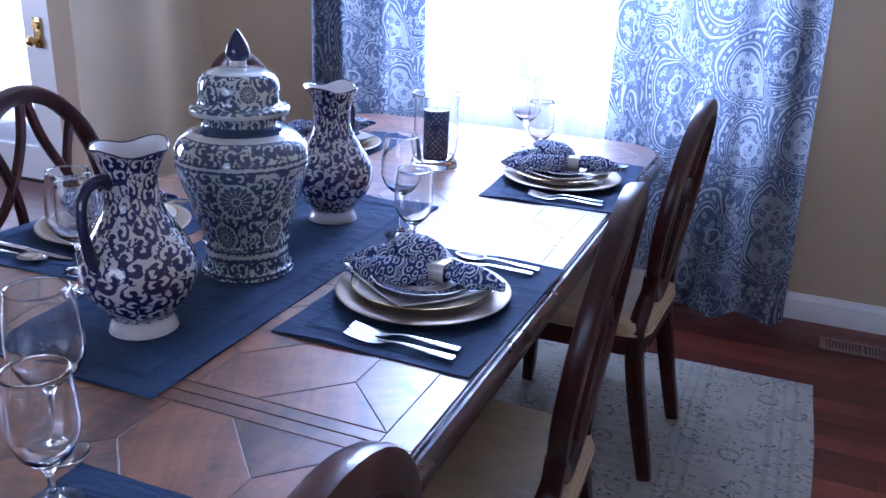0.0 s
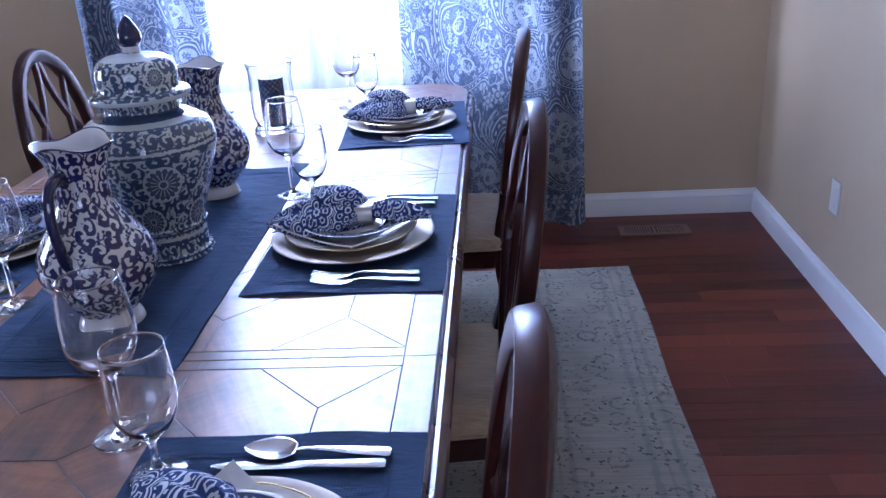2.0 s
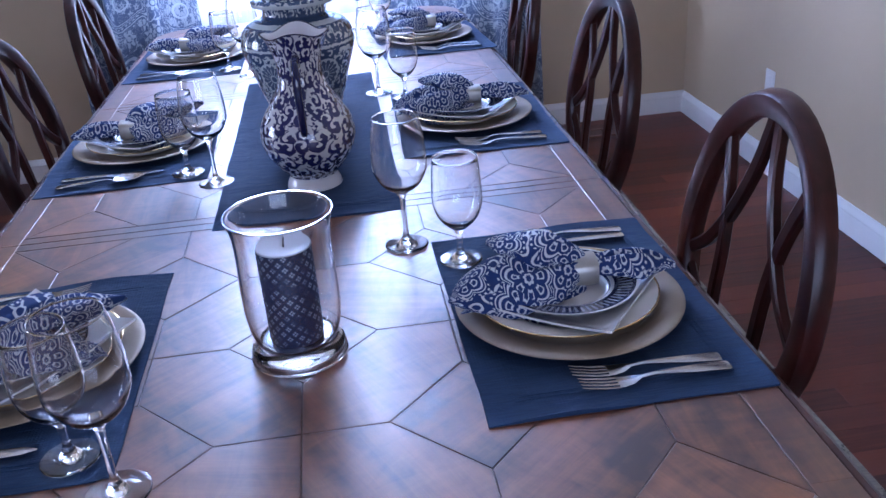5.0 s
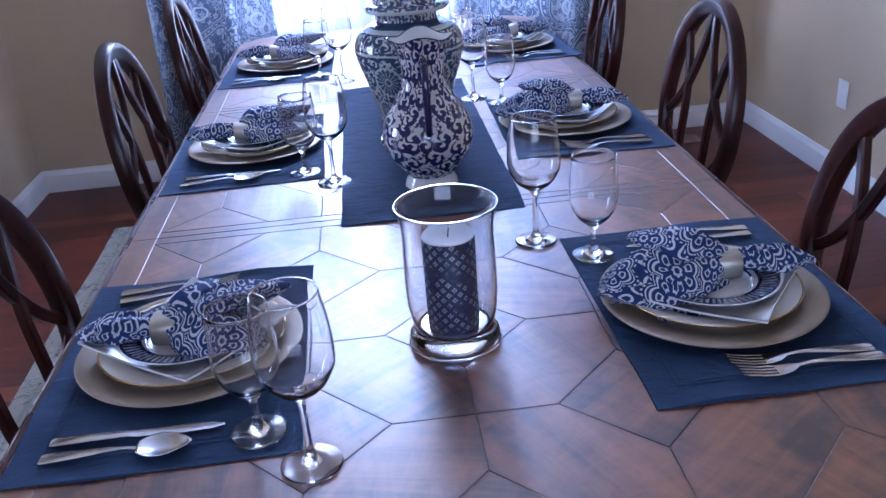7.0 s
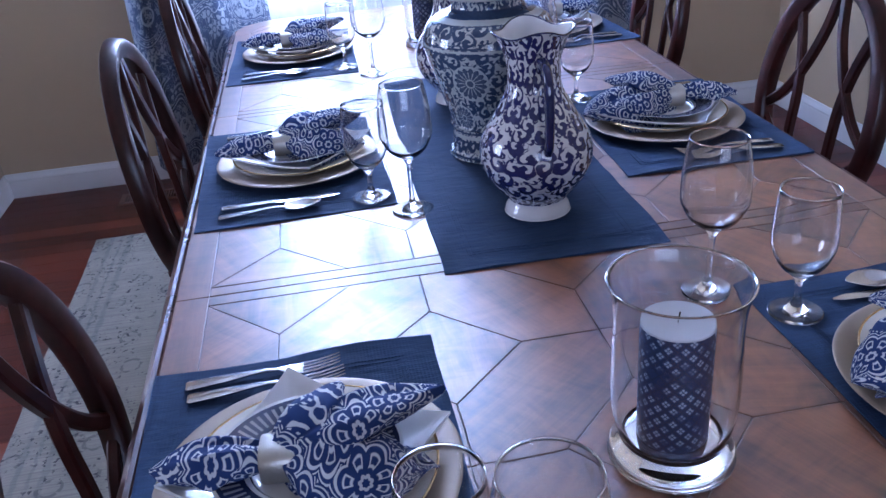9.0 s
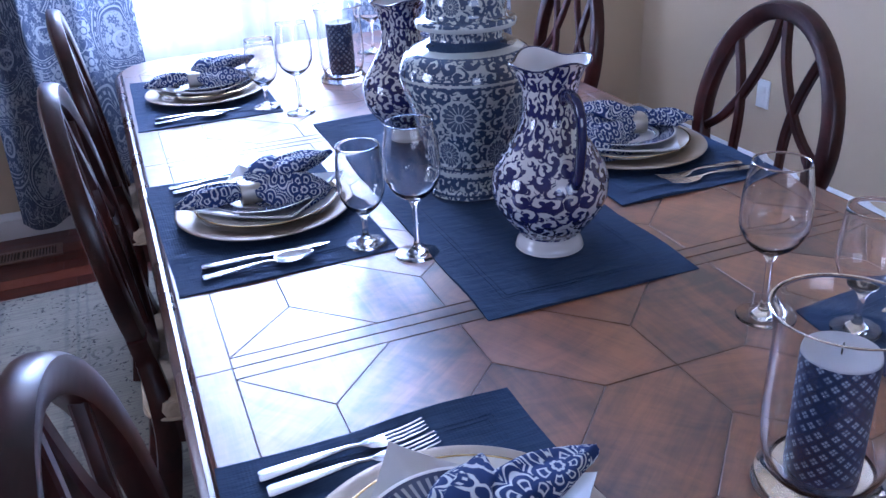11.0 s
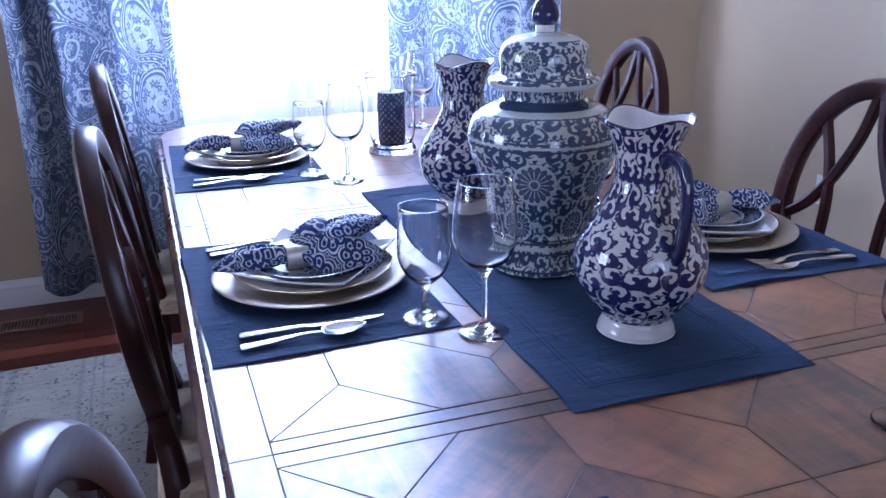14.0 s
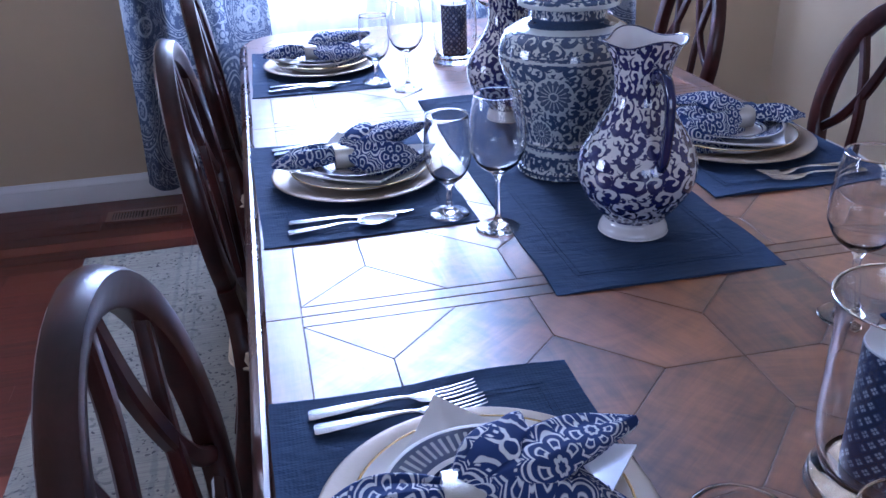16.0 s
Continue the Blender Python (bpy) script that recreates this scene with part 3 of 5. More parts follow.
M_WALL = mat_wall("beige_wall_paint", (0.515, 0.412, 0.275))
M_CEIL = mat_wall("ceiling_paint", (0.77, 0.74, 0.68))
M_TRIM = mat_plain("white_trim_paint", (0.74, 0.75, 0.76), 0.35, grain=0.04, scale=12)
M_FLOOR = mat_floor()
M_GROUT = mat_plain("dark_subfloor", (0.02, 0.008, 0.006), 0.6)
M_RUG = mat_rug()
M_PANEL = mat_table("walnut_panel", (0.048, 0.016, 0.006), (0.350, 0.136, 0.045))
M_BORDER = mat_table("walnut_border", (0.042, 0.014, 0.005), (0.230, 0.088, 0.028), along=False)
M_GROOVE = mat_plain("groove_stain", (0.040, 0.020, 0.012), 0.40, Coat_Weight=0.5)
M_EDGE = mat_table("mahogany_edge", (0.030, 0.009, 0.006), (0.085, 0.026, 0.014), along=False, rough=0.22, coat=0.6)
M_CHAIR = mat_table("mahogany_chair", (0.018, 0.005, 0.0045), (0.062, 0.013, 0.010), along=False, rough=0.24, coat=0.14)
M_SEAT = mat_cloth("cream_seat_fabric", (0.46, 0.37, 0.26), 900)
M_BLUE = mat_cloth("navy_linen", (0.023, 0.046, 0.104), 1400)
M_PITCHER = mat_vine("violet_blue_pitcher_glaze", 36, (0.011, 0.013, 0.064))
M_PITCHERBASE = mat_plain("white_glaze", (0.63, 0.63, 0.64), 0.1, grain=0.03, Coat_Weight=0.5)
M_INK = mat_plain("cobalt_glaze", (0.010, 0.014, 0.070), 0.09, grain=0.15, Coat_Weight=0.6)
M_NAPKIN = mat_napkin()
M_CURTAIN = mat_paisley("paisley_curtain", 4.5, (0.034, 0.050, 0.098), (0.54, 0.57, 0.60), 0.64)
M_SHEER = mat_sheer()
M_GLASS = mat_glass("clear_glass")
M_PANE = mat_thin_glass("window_glass", 0.97)
M_STEEL = mat_plain("polished_steel", (0.58, 0.58, 0.59), 0.21, 1.0, 0.06, 90)
M_RING = mat_plain("silver_napkin_ring", (0.50, 0.49, 0.45), 0.42, 1.0, 0.12, 300, 0.001)
M_CHARGER = mat_plain("champagne_charger", (0.29, 0.235, 0.175), 0.46, 0.35, 0.14, 120, 0.0008)
M_PLATE = mat_plain("cream_china", (0.70, 0.68, 0.62), 0.12, 0.0, 0.03, 30, Coat_Weight=0.4)
M_GOLD = mat_plain("gold_rim", (0.62, 0.45, 0.20), 0.25, 1.0)
M_WHITEPLATE = mat_plain("white_china", (0.74, 0.75, 0.76), 0.12, 0.0, 0.03, 30, Coat_Weight=0.4)
M_RIM = mat_rimplate()
M_CANDLE = mat_candle()
M_WAX = mat_plain("pale_candle_wax", (0.62, 0.64, 0.68), 0.45, 0.0, 0.04, 30)
M_BRASS = mat_plain("brass", (0.55, 0.40, 0.16), 0.25, 1.0)
M_PLASTIC = mat_plain("white_plastic", (0.75, 0.75, 0.73), 0.35, grain=0.02)
M_DARK = mat_plain("dark_slot", (0.02, 0.015, 0.012), 0.6)
M_VENT = mat_plain("painted_metal_vent", (0.17, 0.10, 0.075), 0.4, 0.2)

# ---- room ----
XL, XR, YF, YN, ZC = -1.76, 1.833, 2.138, -4.15, 3.15
T = 0.12


def structure(name, bm, mat, label, smooth=False):
    ob = link_mesh(name, bm, mat, None, label, smooth)
    ob["kind"] = "structure"
    return ob


def boxes(*bs):
    bm = bmesh.new()
    for b in bs:
        box(bm, *b)
    return bm


WX0, WX1, WZ0, WZ1 = -0.83, 0.91, 0.64, 2.90
structure("wall_north", boxes((-4.4, YF, 0, -3.66, YF + T, ZC), (-3.66, YF, 2.06, -2.74, YF + T, ZC), (-2.74, YF, 0, WX0, YF + T, ZC), (WX1, YF, 0, XR + T, YF + T, ZC), (WX0, YF, 0, WX1, YF + T, WZ0), (WX0, YF, WZ1, WX1, YF + T, ZC)), M_WALL, "beige painted wall with a tall window")
structure("wall_east", boxes((XR, YN, 0, XR + T, YF, ZC)), M_WALL, "beige painted wall with a power outlet")
structure("wall_west", boxes((XL - T, 1.335, 0, XL, YF, ZC), (XL - T, -1.2, 2.15, XL, 1.335, ZC), (XL - T, YN, 0, XL, -1.2, ZC)), M_WALL, "beige painted wall with a wide opening to the hall")
# the unseen gap in this wall is made for the rear fill lamp
structure("wall_south", boxes((-4.4, YN - T, 0, -1.1, YN, ZC), (1.1, YN - T, 0, XR + T, YN, ZC), (-1.1, YN - T, 0, 1.1, YN, 0.8), (-1.1, YN - T, 2.1, 1.1, YN, ZC)), M_WALL, "beige painted wall behind the table")
# the gap here is unseen too, cut for the added hall lamp
structure("wall_hall", boxes((-4.4 - T, YN, 0, -4.4, -0.4, ZC), (-4.4 - T, 1.0, 0, -4.4, YF + T, ZC), (-4.4 - T, -0.4, 0, -4.4, 1.0, 0.8), (-4.4 - T, -0.4, 2.3, -4.4, 1.0, ZC)), M_WALL, "beige painted wall of the hall")
structure("ceiling", boxes((-4.5, YN - T, ZC, XR + T, YF + T, ZC + 0.1)), M_CEIL, "white painted ceiling")


def baseboard(name, x0, y0, x1, y1, nx, ny):
    """White moulded board from one point to another; n points into the room."""
    prof = [(0, 0), (0.016, 0), (0.016, 0.066), (0.013, 0.076), (0.016, 0.081), (0.012, 0.093), (0.006, 0.101), (0.005, 0.109), (0, 0.109)]
    bm = bmesh.new()
    rows = [[(x + nx * d, y + ny * d, z) for d, z in prof] for x, y in ((x0, y0), (x1, y1))]
    V = grid_faces(bm, rows, closed_u=True)
    for r in V:
        bm.faces.new(r)
    bmesh.ops.recalc_face_normals(bm, faces=bm.faces)
    ob = structure(name, bm, M_TRIM, "white moulded skirting board", True)
    return ob


baseboard("baseboard", XL, YF, XR, YF, 0, -1)
baseboard("baseboard", XR, YN, XR, YF - 0.016, -1, 0)
baseboard("baseboard", XL, 1.335, XL, YF - 0.016, 1, 0)
baseboard("baseboard", XL - T, 1.335, XL + 0.016, 1.335, 0, -1)
baseboard("baseboard", -2.66, YF, XL - T, YF, 0, -1)

# window: frame, sashes, panes
win = empty("window_1")
tagged(win, "white double-hung window, bright with daylight", "window", kind="structure")


def frame_rect(x0, x1, z0, z1, w, y0, y1):
    return boxes((x0, y0, z0, x0 + w, y1, z1), (x1 - w, y0, z0, x1, y1, z1), (x0 + w, y0, z0, x1 - w, y1, z0 + w), (x0 + w, y0, z1 - w, x1 - w, y1, z1))


part("window_frame", frame_rect(WX0, WX1, WZ0, WZ1, 0.05, YF + 0.005, YF + 0.10), M_TRIM, win, smooth=False)
part("mullion", boxes((-0.06, YF + 0.01, WZ0 + 0.05, 0.0, YF + 0.09, WZ1 - 0.05)), M_TRIM, win, smooth=False)
for sx0, sx1 in ((WX0 + 0.05, -0.06), (0.0, WX1 - 0.05)):
    low = part("sash", frame_rect(sx0, sx1, WZ0 + 0.05, 1.36, 0.035, YF + 0.02, YF + 0.045), M_TRIM, win, smooth=False)
    high = part("sash", frame_rect(sx0, sx1, 1.33, WZ1 - 0.05, 0.035, YF + 0.046, YF + 0.07), M_TRIM, win, smooth=False)
    for z0, z1, y, sash in ((WZ0 + 0.085, 1.325, YF + 0.032, low), (1.365, WZ1 - 0.085, YF + 0.058, high)):
        p = part("pane", boxed(sx0 + 0.036, y - 0.002, z0, sx1 - 0.036, y + 0.002, z1), M_PANE, sash, smooth=False)
        p.visible_shadow = False
part("casing", frame_rect(WX0 - 0.07, WX1 + 0.07, WZ0 - 0.07, WZ1 + 0.07, 0.07, YF - 0.018, YF - 0.001), M_TRIM, win, smooth=False)
part("window_sill", boxed(WX0 - 0.09, YF - 0.045, WZ0 - 0.028, WX1 + 0.09, YF - 0.019, WZ0, bevel=0.004), M_TRIM, win, smooth=False)

# ---- curtains ----
def curtain(name, x0, x1, z0, z1, y, folds, depth, mat, label, phase=0.0, flare=0.0, thick=0.0):
    """Hanging cloth with soft folds; uv in metres of cloth."""
    nu, nv = 180, 60
    rng = random.Random(int(folds * 10 + phase * 7))
    ks = [(folds, depth, phase), (folds * 0.53, depth * 0.5, rng.random() * 6), (folds * 1.9, depth * 0.25, rng.random() * 6)]
    rows, acc = [], [0.0]
    for j in range(nv + 1):
        v = j / nv
        z = z0 + (z1 - z0) * v
        row = []
        for i in range(nu + 1):
            u = i / nu
            grow = 1.0 + flare * (1 - v)
            off = sum(d * math.sin(2 * math.pi * k * u + p + 0.25 * math.sin(3.1 * v + k)) for k, d, p in ks) * (0.75 + 0.35 * (1 - v))
            x = x0 + (x1 - x0) * (0.5 + (u - 0.5) * grow) + 0.01 * math.sin(5 * v + 9 * u)
            hem = 0.006 * math.sin(2 * math.pi * folds * u + phase + 1.2) * (1 - v) ** 4
            row.append((x, y + off, z + hem))
        rows.append(row)
    mid = rows[nv // 2]
    for a, b in zip(mid, mid[1:]):
        acc.append(acc[-1] + math.hypot(b[0] - a[0], b[1] - a[1]))
    bm = bmesh.new()
    grid_faces(bm, rows, uvs=lambda j, i: (acc[i], (z1 - z0) * j / nv))
    ob = link_mesh(name, bm, mat, None)
    if thick:
        so = ob.modifiers.new("thickness", "SOLIDIFY")
        so.thickness = thick
    return tagged(ob, label, "curtain")


curtain("curtain", 0.30, 1.035, 0.03, 3.00, 1.965, 4.0, 0.030, M_CURTAIN, "blue paisley curtain panel hanging beside the window", 0.6, 0.05)
curtain("curtain", -1.045, -0.515, 0.10, 3.00, 1.965, 3.0, 0.040, M_CURTAIN, "blue paisley curtain panel hanging beside the window", 2.1, 0.10)
curtain("sheer_curtain", -0.80, -0.03, 0.60, 2.98, 2.045, 7.0, 0.012, M_SHEER, "white sheer curtain over the bright window", 0.3)
curtain("sheer_curtain", -0.06, 0.89, 0.60, 2.98, 2.055, 8.0, 0.012, M_SHEER, "white sheer curtain over the bright window", 1.7)
rod = empty("curtain_rod")
bm = bmesh.new()
tube(bm, [(-1.15, 2.0, 3.02), (1.12, 2.0, 3.02)], (0.011, 0.011), n=14)
part("rod", bm, M_DARK, rod)
for x in (-1.17, 1.14):
    bm = bmesh.new()
    bmesh.ops.create_uvsphere(bm, u_segments=16, v_segments=10, radius=0.024, matrix=pose(x, 2.0, 3.02))
    part("finial", bm, M_DARK, rod)
for x in (-1.08, 0.885):
    part("bracket", boxed(x - 0.008, 2.0, 3.005, x + 0.008, YF, 3.035, bevel=0.003), M_DARK, rod)
tagged(rod, "dark metal curtain rod on the wall", "curtain rod")

# ---- hall ----
door = empty("door_1")
tagged(door, "white front door with a bright glazed panel", "door", kind="structure")
DX0, DX1 = -3.64, -2.76
part("stile", boxed(DX0, YF + 0.03, 0.01, DX0 + 0.19, YF + 0.075, 2.04), M_TRIM, door, smooth=False)
part("stile", boxed(DX1 - 0.19, YF + 0.03, 0.01, DX1, YF + 0.075, 2.04), M_TRIM, door, smooth=False)
part("rail", boxed(DX0 + 0.19, YF + 0.03, 0.01, DX1 - 0.19, YF + 0.075, 0.20), M_TRIM, door, smooth=False)
part("rail", boxed(DX0 + 0.19, YF + 0.03, 1.90, DX1 - 0.19, YF + 0.075, 2.04), M_TRIM, door, smooth=False)
gl = part("pane", boxed(DX0 + 0.191, YF + 0.048, 0.201, DX1 - 0.191, YF + 0.056, 1.899), M_PANE, door, smooth=False)
gl.visible_shadow = False
bl = part("glass_film", boxed(DX0 + 0.191, YF + 0.058, 0.201, DX1 - 0.191, YF + 0.0595, 1.899), M_SHEER, door, smooth=False)
kx = DX1 - 0.085
plate = part("lock_plate", boxed(kx - 0.028, YF + 0.018, 0.764, kx + 0.028, YF + 0.03, 0.925, bevel=0.004), M_BRASS, door)
bm = bmesh.new()
bmesh.ops.create_uvsphere(bm, u_segments=20, v_segments=12, radius=0.028, matrix=pose(kx, YF - 0.035, 0.805) @ Matrix.Diagonal((1, 0.8, 1, 1)))
tube(bm, [(kx, YF + 0.02, 0.805), (kx, YF - 0.03, 0.805)], (0.011, 0.011), n=12)
part("knob", bm, M_BRASS, plate)
bm = bmesh.new()
tube(bm, [(kx, YF + 0.02, 0.885), (kx, YF + 0.002, 0.885)], (0.020, 0.020), n=16)
part("deadbolt", bm, M_BRASS, plate)
part("casing", boxes((DX0 - 0.09, YF - 0.018, 0, DX0 - 0.02, YF - 0.001, 2.12), (DX1 + 0.02, YF - 0.018, 0, DX1 + 0.09, YF - 0.001, 2.12), (DX0 - 0.02, YF - 0.018, 2.05, DX1 + 0.02, YF - 0.001, 2.12)), M_TRIM, door, smooth=False)

# ---- rug ----
def rug():
    bm = bmesh.new()
    x0, x1, y0, y1 = -1.275, 1.185, -1.62, 1.545
    nx, ny = 60, 80
    rows = []
    for j in range(ny + 1):
        for_row = []
        for i in range(nx + 1):
            x, y = x0 + (x1 - x0) * i / nx, y0 + (y1 - y0) * j / ny
            ed = min(i, nx - i, j, ny - j)
            z = 0.012 if ed else 0.005
            x += 0.004 * math.sin(7 * y) if i in (0, nx) else 0
            y += 0.004 * math.sin(6 * x) if j in (0, ny) else 0
            for_row.append((x, y, z))
        rows.append(for_row)
    V = grid_faces(bm, rows)
    es = [e for e in bm.edges if e.is_boundary]
    r = bmesh.ops.extrude_edge_only(bm, edges=es)
    for v in r["geom"]:
        if isinstance(v, bmesh.types.BMVert):
            v.co.z = 0.001
    ob = link_mesh("rug", bm, M_RUG)
    return tagged(ob, "faded grey-green patterned rug under the dining table", "rug")


rug()

# ---- table ----
TZ, CX, CY, HX, HY = 0.760, -0.008, 0.0, 0.592, 1.575
table = empty("dining_table", pose(CX, CY, 0))


def round_rect(hx, hy, r, n=10):
    out = []
    for cx, cy, a0 in ((hx - r, hy - r, 0), (-hx + r, hy - r, 90), (-hx + r, -hy + r, 180), (hx - r, -hy + r, 270)):
        for k in range(n + 1):
            a = radians(a0 + 90 * k / n)
            out.append((cx + r * math.cos(a), cy + r * math.sin(a)))
    return out


def table_edge():
    """The moulded rim, a loft of rounded outlines, open inside."""
    prof = [(0.075, 0.7545), (0.0025, 0.7555), (0.0, 0.7545), (-0.002, 0.750), (-0.004, 0.7525), (-0.010, 0.7535), (-0.018, 0.748), (-0.023, 0.738), (-0.022, 0.728), (-0.016, 0.722), (-0.019, 0.718), (-0.019, 0.712), (-0.010, 0.704), (-0.004, 0.698), (0.05, 0.697)]
    bm = bmesh.new()
    rows = [[(x, y, z) for x, y in round_rect(HX - d, HY - d, 0.16 - d if d < 0.1 else 0.06)] for d, z in prof]
    grid_faces(bm, rows, closed_u=True)
    bmesh.ops.recalc_face_normals(bm, faces=bm.faces)
    return bm


part("table_rim", table_edge(), M_EDGE, table, "dark moulded table edge")
bm = bmesh.new()
f = bm.faces.new([bm.verts.new((x, y, 0.720)) for x, y in round_rect(HX - 0.004, HY - 0.004, 0.156)])
r = bmesh.ops.extrude_face_region(bm, geom=[f])
for v in r["geom"]:
    if isinstance(v, bmesh.types.BMVert):
        v.co.z = 0.7565
bmesh.ops.recalc_face_normals(bm, faces=bm.faces)
part("tabletop", bm, M_GROOVE, table, smooth=False)


def clip(poly, test):
    """Cut a convex polygon by test(p) >= 0, linear in p."""
    out = []
    for a, b in zip(poly, poly[1:] + poly[:1]):
        ta, tb = test(a), test(b)
        if ta >= 0:
            out.append(a)
        if ta * tb < 0:
            k = ta / (ta - tb)
            out.append((a[0] + (b[0] - a[0]) * k, a[1] + (b[1] - a[1]) * k))
    return out


def inset(poly, d):
    area2 = sum(a[0] * b[1] - b[0] * a[1] for a, b in zip(poly, poly[1:] + poly[:1]))
    if area2 < 0:
        poly = poly[::-1]
    res = poly
    for a, b in zip(poly, poly[1:] + poly[:1]):
        l = math.hypot(b[0] - a[0], b[1] - a[1])
        if l < 1e-6:
            continue
        nx, ny = -(b[1] - a[1]) / l, (b[0] - a[0]) / l
        res = clip(res, lambda p: (p[0] - a[0]) * nx + (p[1] - a[1]) * ny - d)
        if len(res) < 3:
            return []
    return res


def slab(poly, z0, z1, soft=0.0008, stain=False):
    """A thin board with eased top edges."""
    bm = bmesh.new()
    top = inset(poly, soft)
    if len(top) != len(poly):
        top = poly
    area2 = sum(a[0] * b[1] - b[0] * a[1] for a, b in zip(poly, poly[1:] + poly[:1]))
    if area2 < 0:
        poly = poly[::-1]
    if len(top) == len(poly):
        # match the start of both rings
        k = min(range(len(top)), key=lambda i: math.hypot(top[i][0] - poly[0][0], top[i][1] - poly[0][1]))
        top = top[k:] + top[:k]
    core = inset(poly, 0.010) if stain else []
    if len(core) != len(top):
        cx, cy = sum(p[0] for p in top) / len(top), sum(p[1] for p in top) / len(top)
        core = [(cx + 0.72 * (x - cx), cy + 0.72 * (y - cy)) for x, y in top]
    k = min(range(len(core)), key=lambda i: math.hypot(core[i][0] - top[0][0], core[i][1] - top[0][1]))
    core = core[k:] + core[:k]
    lay = bm.verts.layers.float.new("stain")
    rings = [[bm.verts.new((x, y, z)) for x, y in ring] for ring, z in ((poly, z0), (poly, z1 - soft * 0.6), (top, z1), (core, z1))]
    for ring, amount in zip(rings, (1.0, 1.0, 1.0, 0.0)):
        for v in ring:
            v[lay] = amount if stain else 0.0
    for r0, r1 in zip(rings, rings[1:]):
        for i in range(len(r0)):
            k = (i + 1) % len(r0)
            bm.faces.new((r0[i], r0[k], r1[k], r1[i]))
    bm.faces.new(rings[-1])
    return bm


GAP, P = 0.00045, 0.1075
PANEL_X = 0.5375
CORNER = [(0.5375, 1.385), (0.526, 1.425), (0.508, 1.462), (0.480, 1.488), (0.440, 1.502), (0.405, 1.505)]


def lattice(y0, up, x_half, ya, yb, py):
    """Stretched hexagons and diamonds on a grid of pitch P whose bar row lies at y0, cut to a field."""
    out = []
    for c in range(-4, 4):
        for b in range(-8, 8):
            i0, j0 = 2 * c, 2 * b
            flip = (c + b) % 2 == 0
            if flip:
                poly = [(0, 0), (1, 0), (2, 1), (2, 2), (1, 2), (0, 1)]
            else:
                poly = [(1, 0), (2, 0), (2, 1), (1, 2), (0, 2), (0, 1)]
            out.append([((i0 + u) * P, y0 + up * (j0 + v) * py) for u, v in poly])
    for i in range(-8, 9, 2):
        for j in range(-16, 17, 2):
            if ((i // 2) + (j // 2)) % 2 == 1:
                out.append([((i + u) * P, y0 + up * (j + v) * py) for u, v in ((1, 0), (0, 1), (-1, 0), (0, -1))])
    res = []
    for poly in out:
        for test in (lambda p: p[0] + x_half, lambda p: x_half - p[0], lambda p: p[1] - ya, lambda p: yb - p[1]):
            poly = clip(poly, test)
            if len(poly) < 3:
                break
        for (xa, yk), (xb, yl) in zip(CORNER, CORNER[1:]):
            nx, ny = yk - yl, xb - xa
            for qx in (-1, 1):
                if len(poly) >= 3 and max(abs(ya), abs(yb)) > 1:
                    poly = clip(poly, lambda p: (p[0] * qx - xa) * nx + (abs(p[1]) - yk) * ny)
        if len(poly) >= 3:
            poly = inset(poly, GAP)
            if len(poly) >= 3:
                a2 = abs(sum(a[0] * b[1] - b[0] * a[1] for a, b in zip(poly, poly[1:] + poly[:1]))) / 2
                if a2 > 2e-4:
                    res.append(poly)
    return res


fields = ((-1.505, -0.487, -1.152, 1, 0.1108), (-0.430, 0.430, -0.645, 1, 0.1075), (0.487, 1.505, 1.152, -1, 0.1108))
for ya, yb, y0, up, py in fields:
    for poly in lattice(y0, up, PANEL_X, ya, yb, py):
        part("panel", slab(poly, 0.7566, TZ, stain=True), M_PANEL, table, smooth=False)
# plain border boards and the bands at the joints of the leaves
for sx in (-1, 1):
    for ya, yb in ((-1.36, -0.4585), (-0.4575, 0.4575), (0.4585, 1.36)):
        xs = sorted((sx * (PANEL_X + GAP), sx * (HX - 0.004)))
        part("border_board", slab([(xs[0], ya), (xs[1], ya), (xs[1], yb), (xs[0], yb)], 0.7566, TZ), M_BORDER, table, smooth=False)
for sy in (-1, 1):
    for a, b in ((0.4312, 0.4570), (0.4590, 0.4860)):
        y0, y1 = sorted((sy * a, sy * b))
        part("joint_band", slab([(-PANEL_X, y0), (PANEL_X, y0), (PANEL_X, y1), (-PANEL_X, y1)], 0.7566, TZ), M_BORDER, table, smooth=False)
    bm = bmesh.new()
    ring_o = [(x, y) for x, y in round_rect(HX - 0.004, HY - 0.004, 0.156, 12) if y * sy > 1.36]
    ring_o.sort(key=lambda p: p[0])
    ring_i = [(-PANEL_X - GAP, sy * 1.36)] + [(-x - GAP, sy * (y + GAP)) for x, y in CORNER] + [(x + GAP, sy * (y + GAP)) for x, y in CORNER[::-1]] + [(PANEL_X + GAP, sy * 1.36)]
    left = [(-HX + 0.004, sy * 1.36)] + sorted([p for p in ring_o if p[0] < 0], key=lambda p: abs(p[1]))
    right = sorted([p for p in ring_o if p[0] > 0], key=lambda p: -abs(p[1])) + [(HX - 0.004, sy * 1.36)]
    outline = left + right + ring_i[::-1]
    vs = [bm.verts.new((x, y, 0.7566)) for x, y in outline]
    f = bm.faces.new(vs)
    r = bmesh.ops.extrude_face_region(bm, geom=[f])
    for v in r["geom"]:
        if isinstance(v, bmesh.types.BMVert):
            v.co.z = TZ
    bmesh.ops.recalc_face_normals(bm, faces=bm.faces)
    part("end_board", bm, M_BORDER, table, smooth=False)
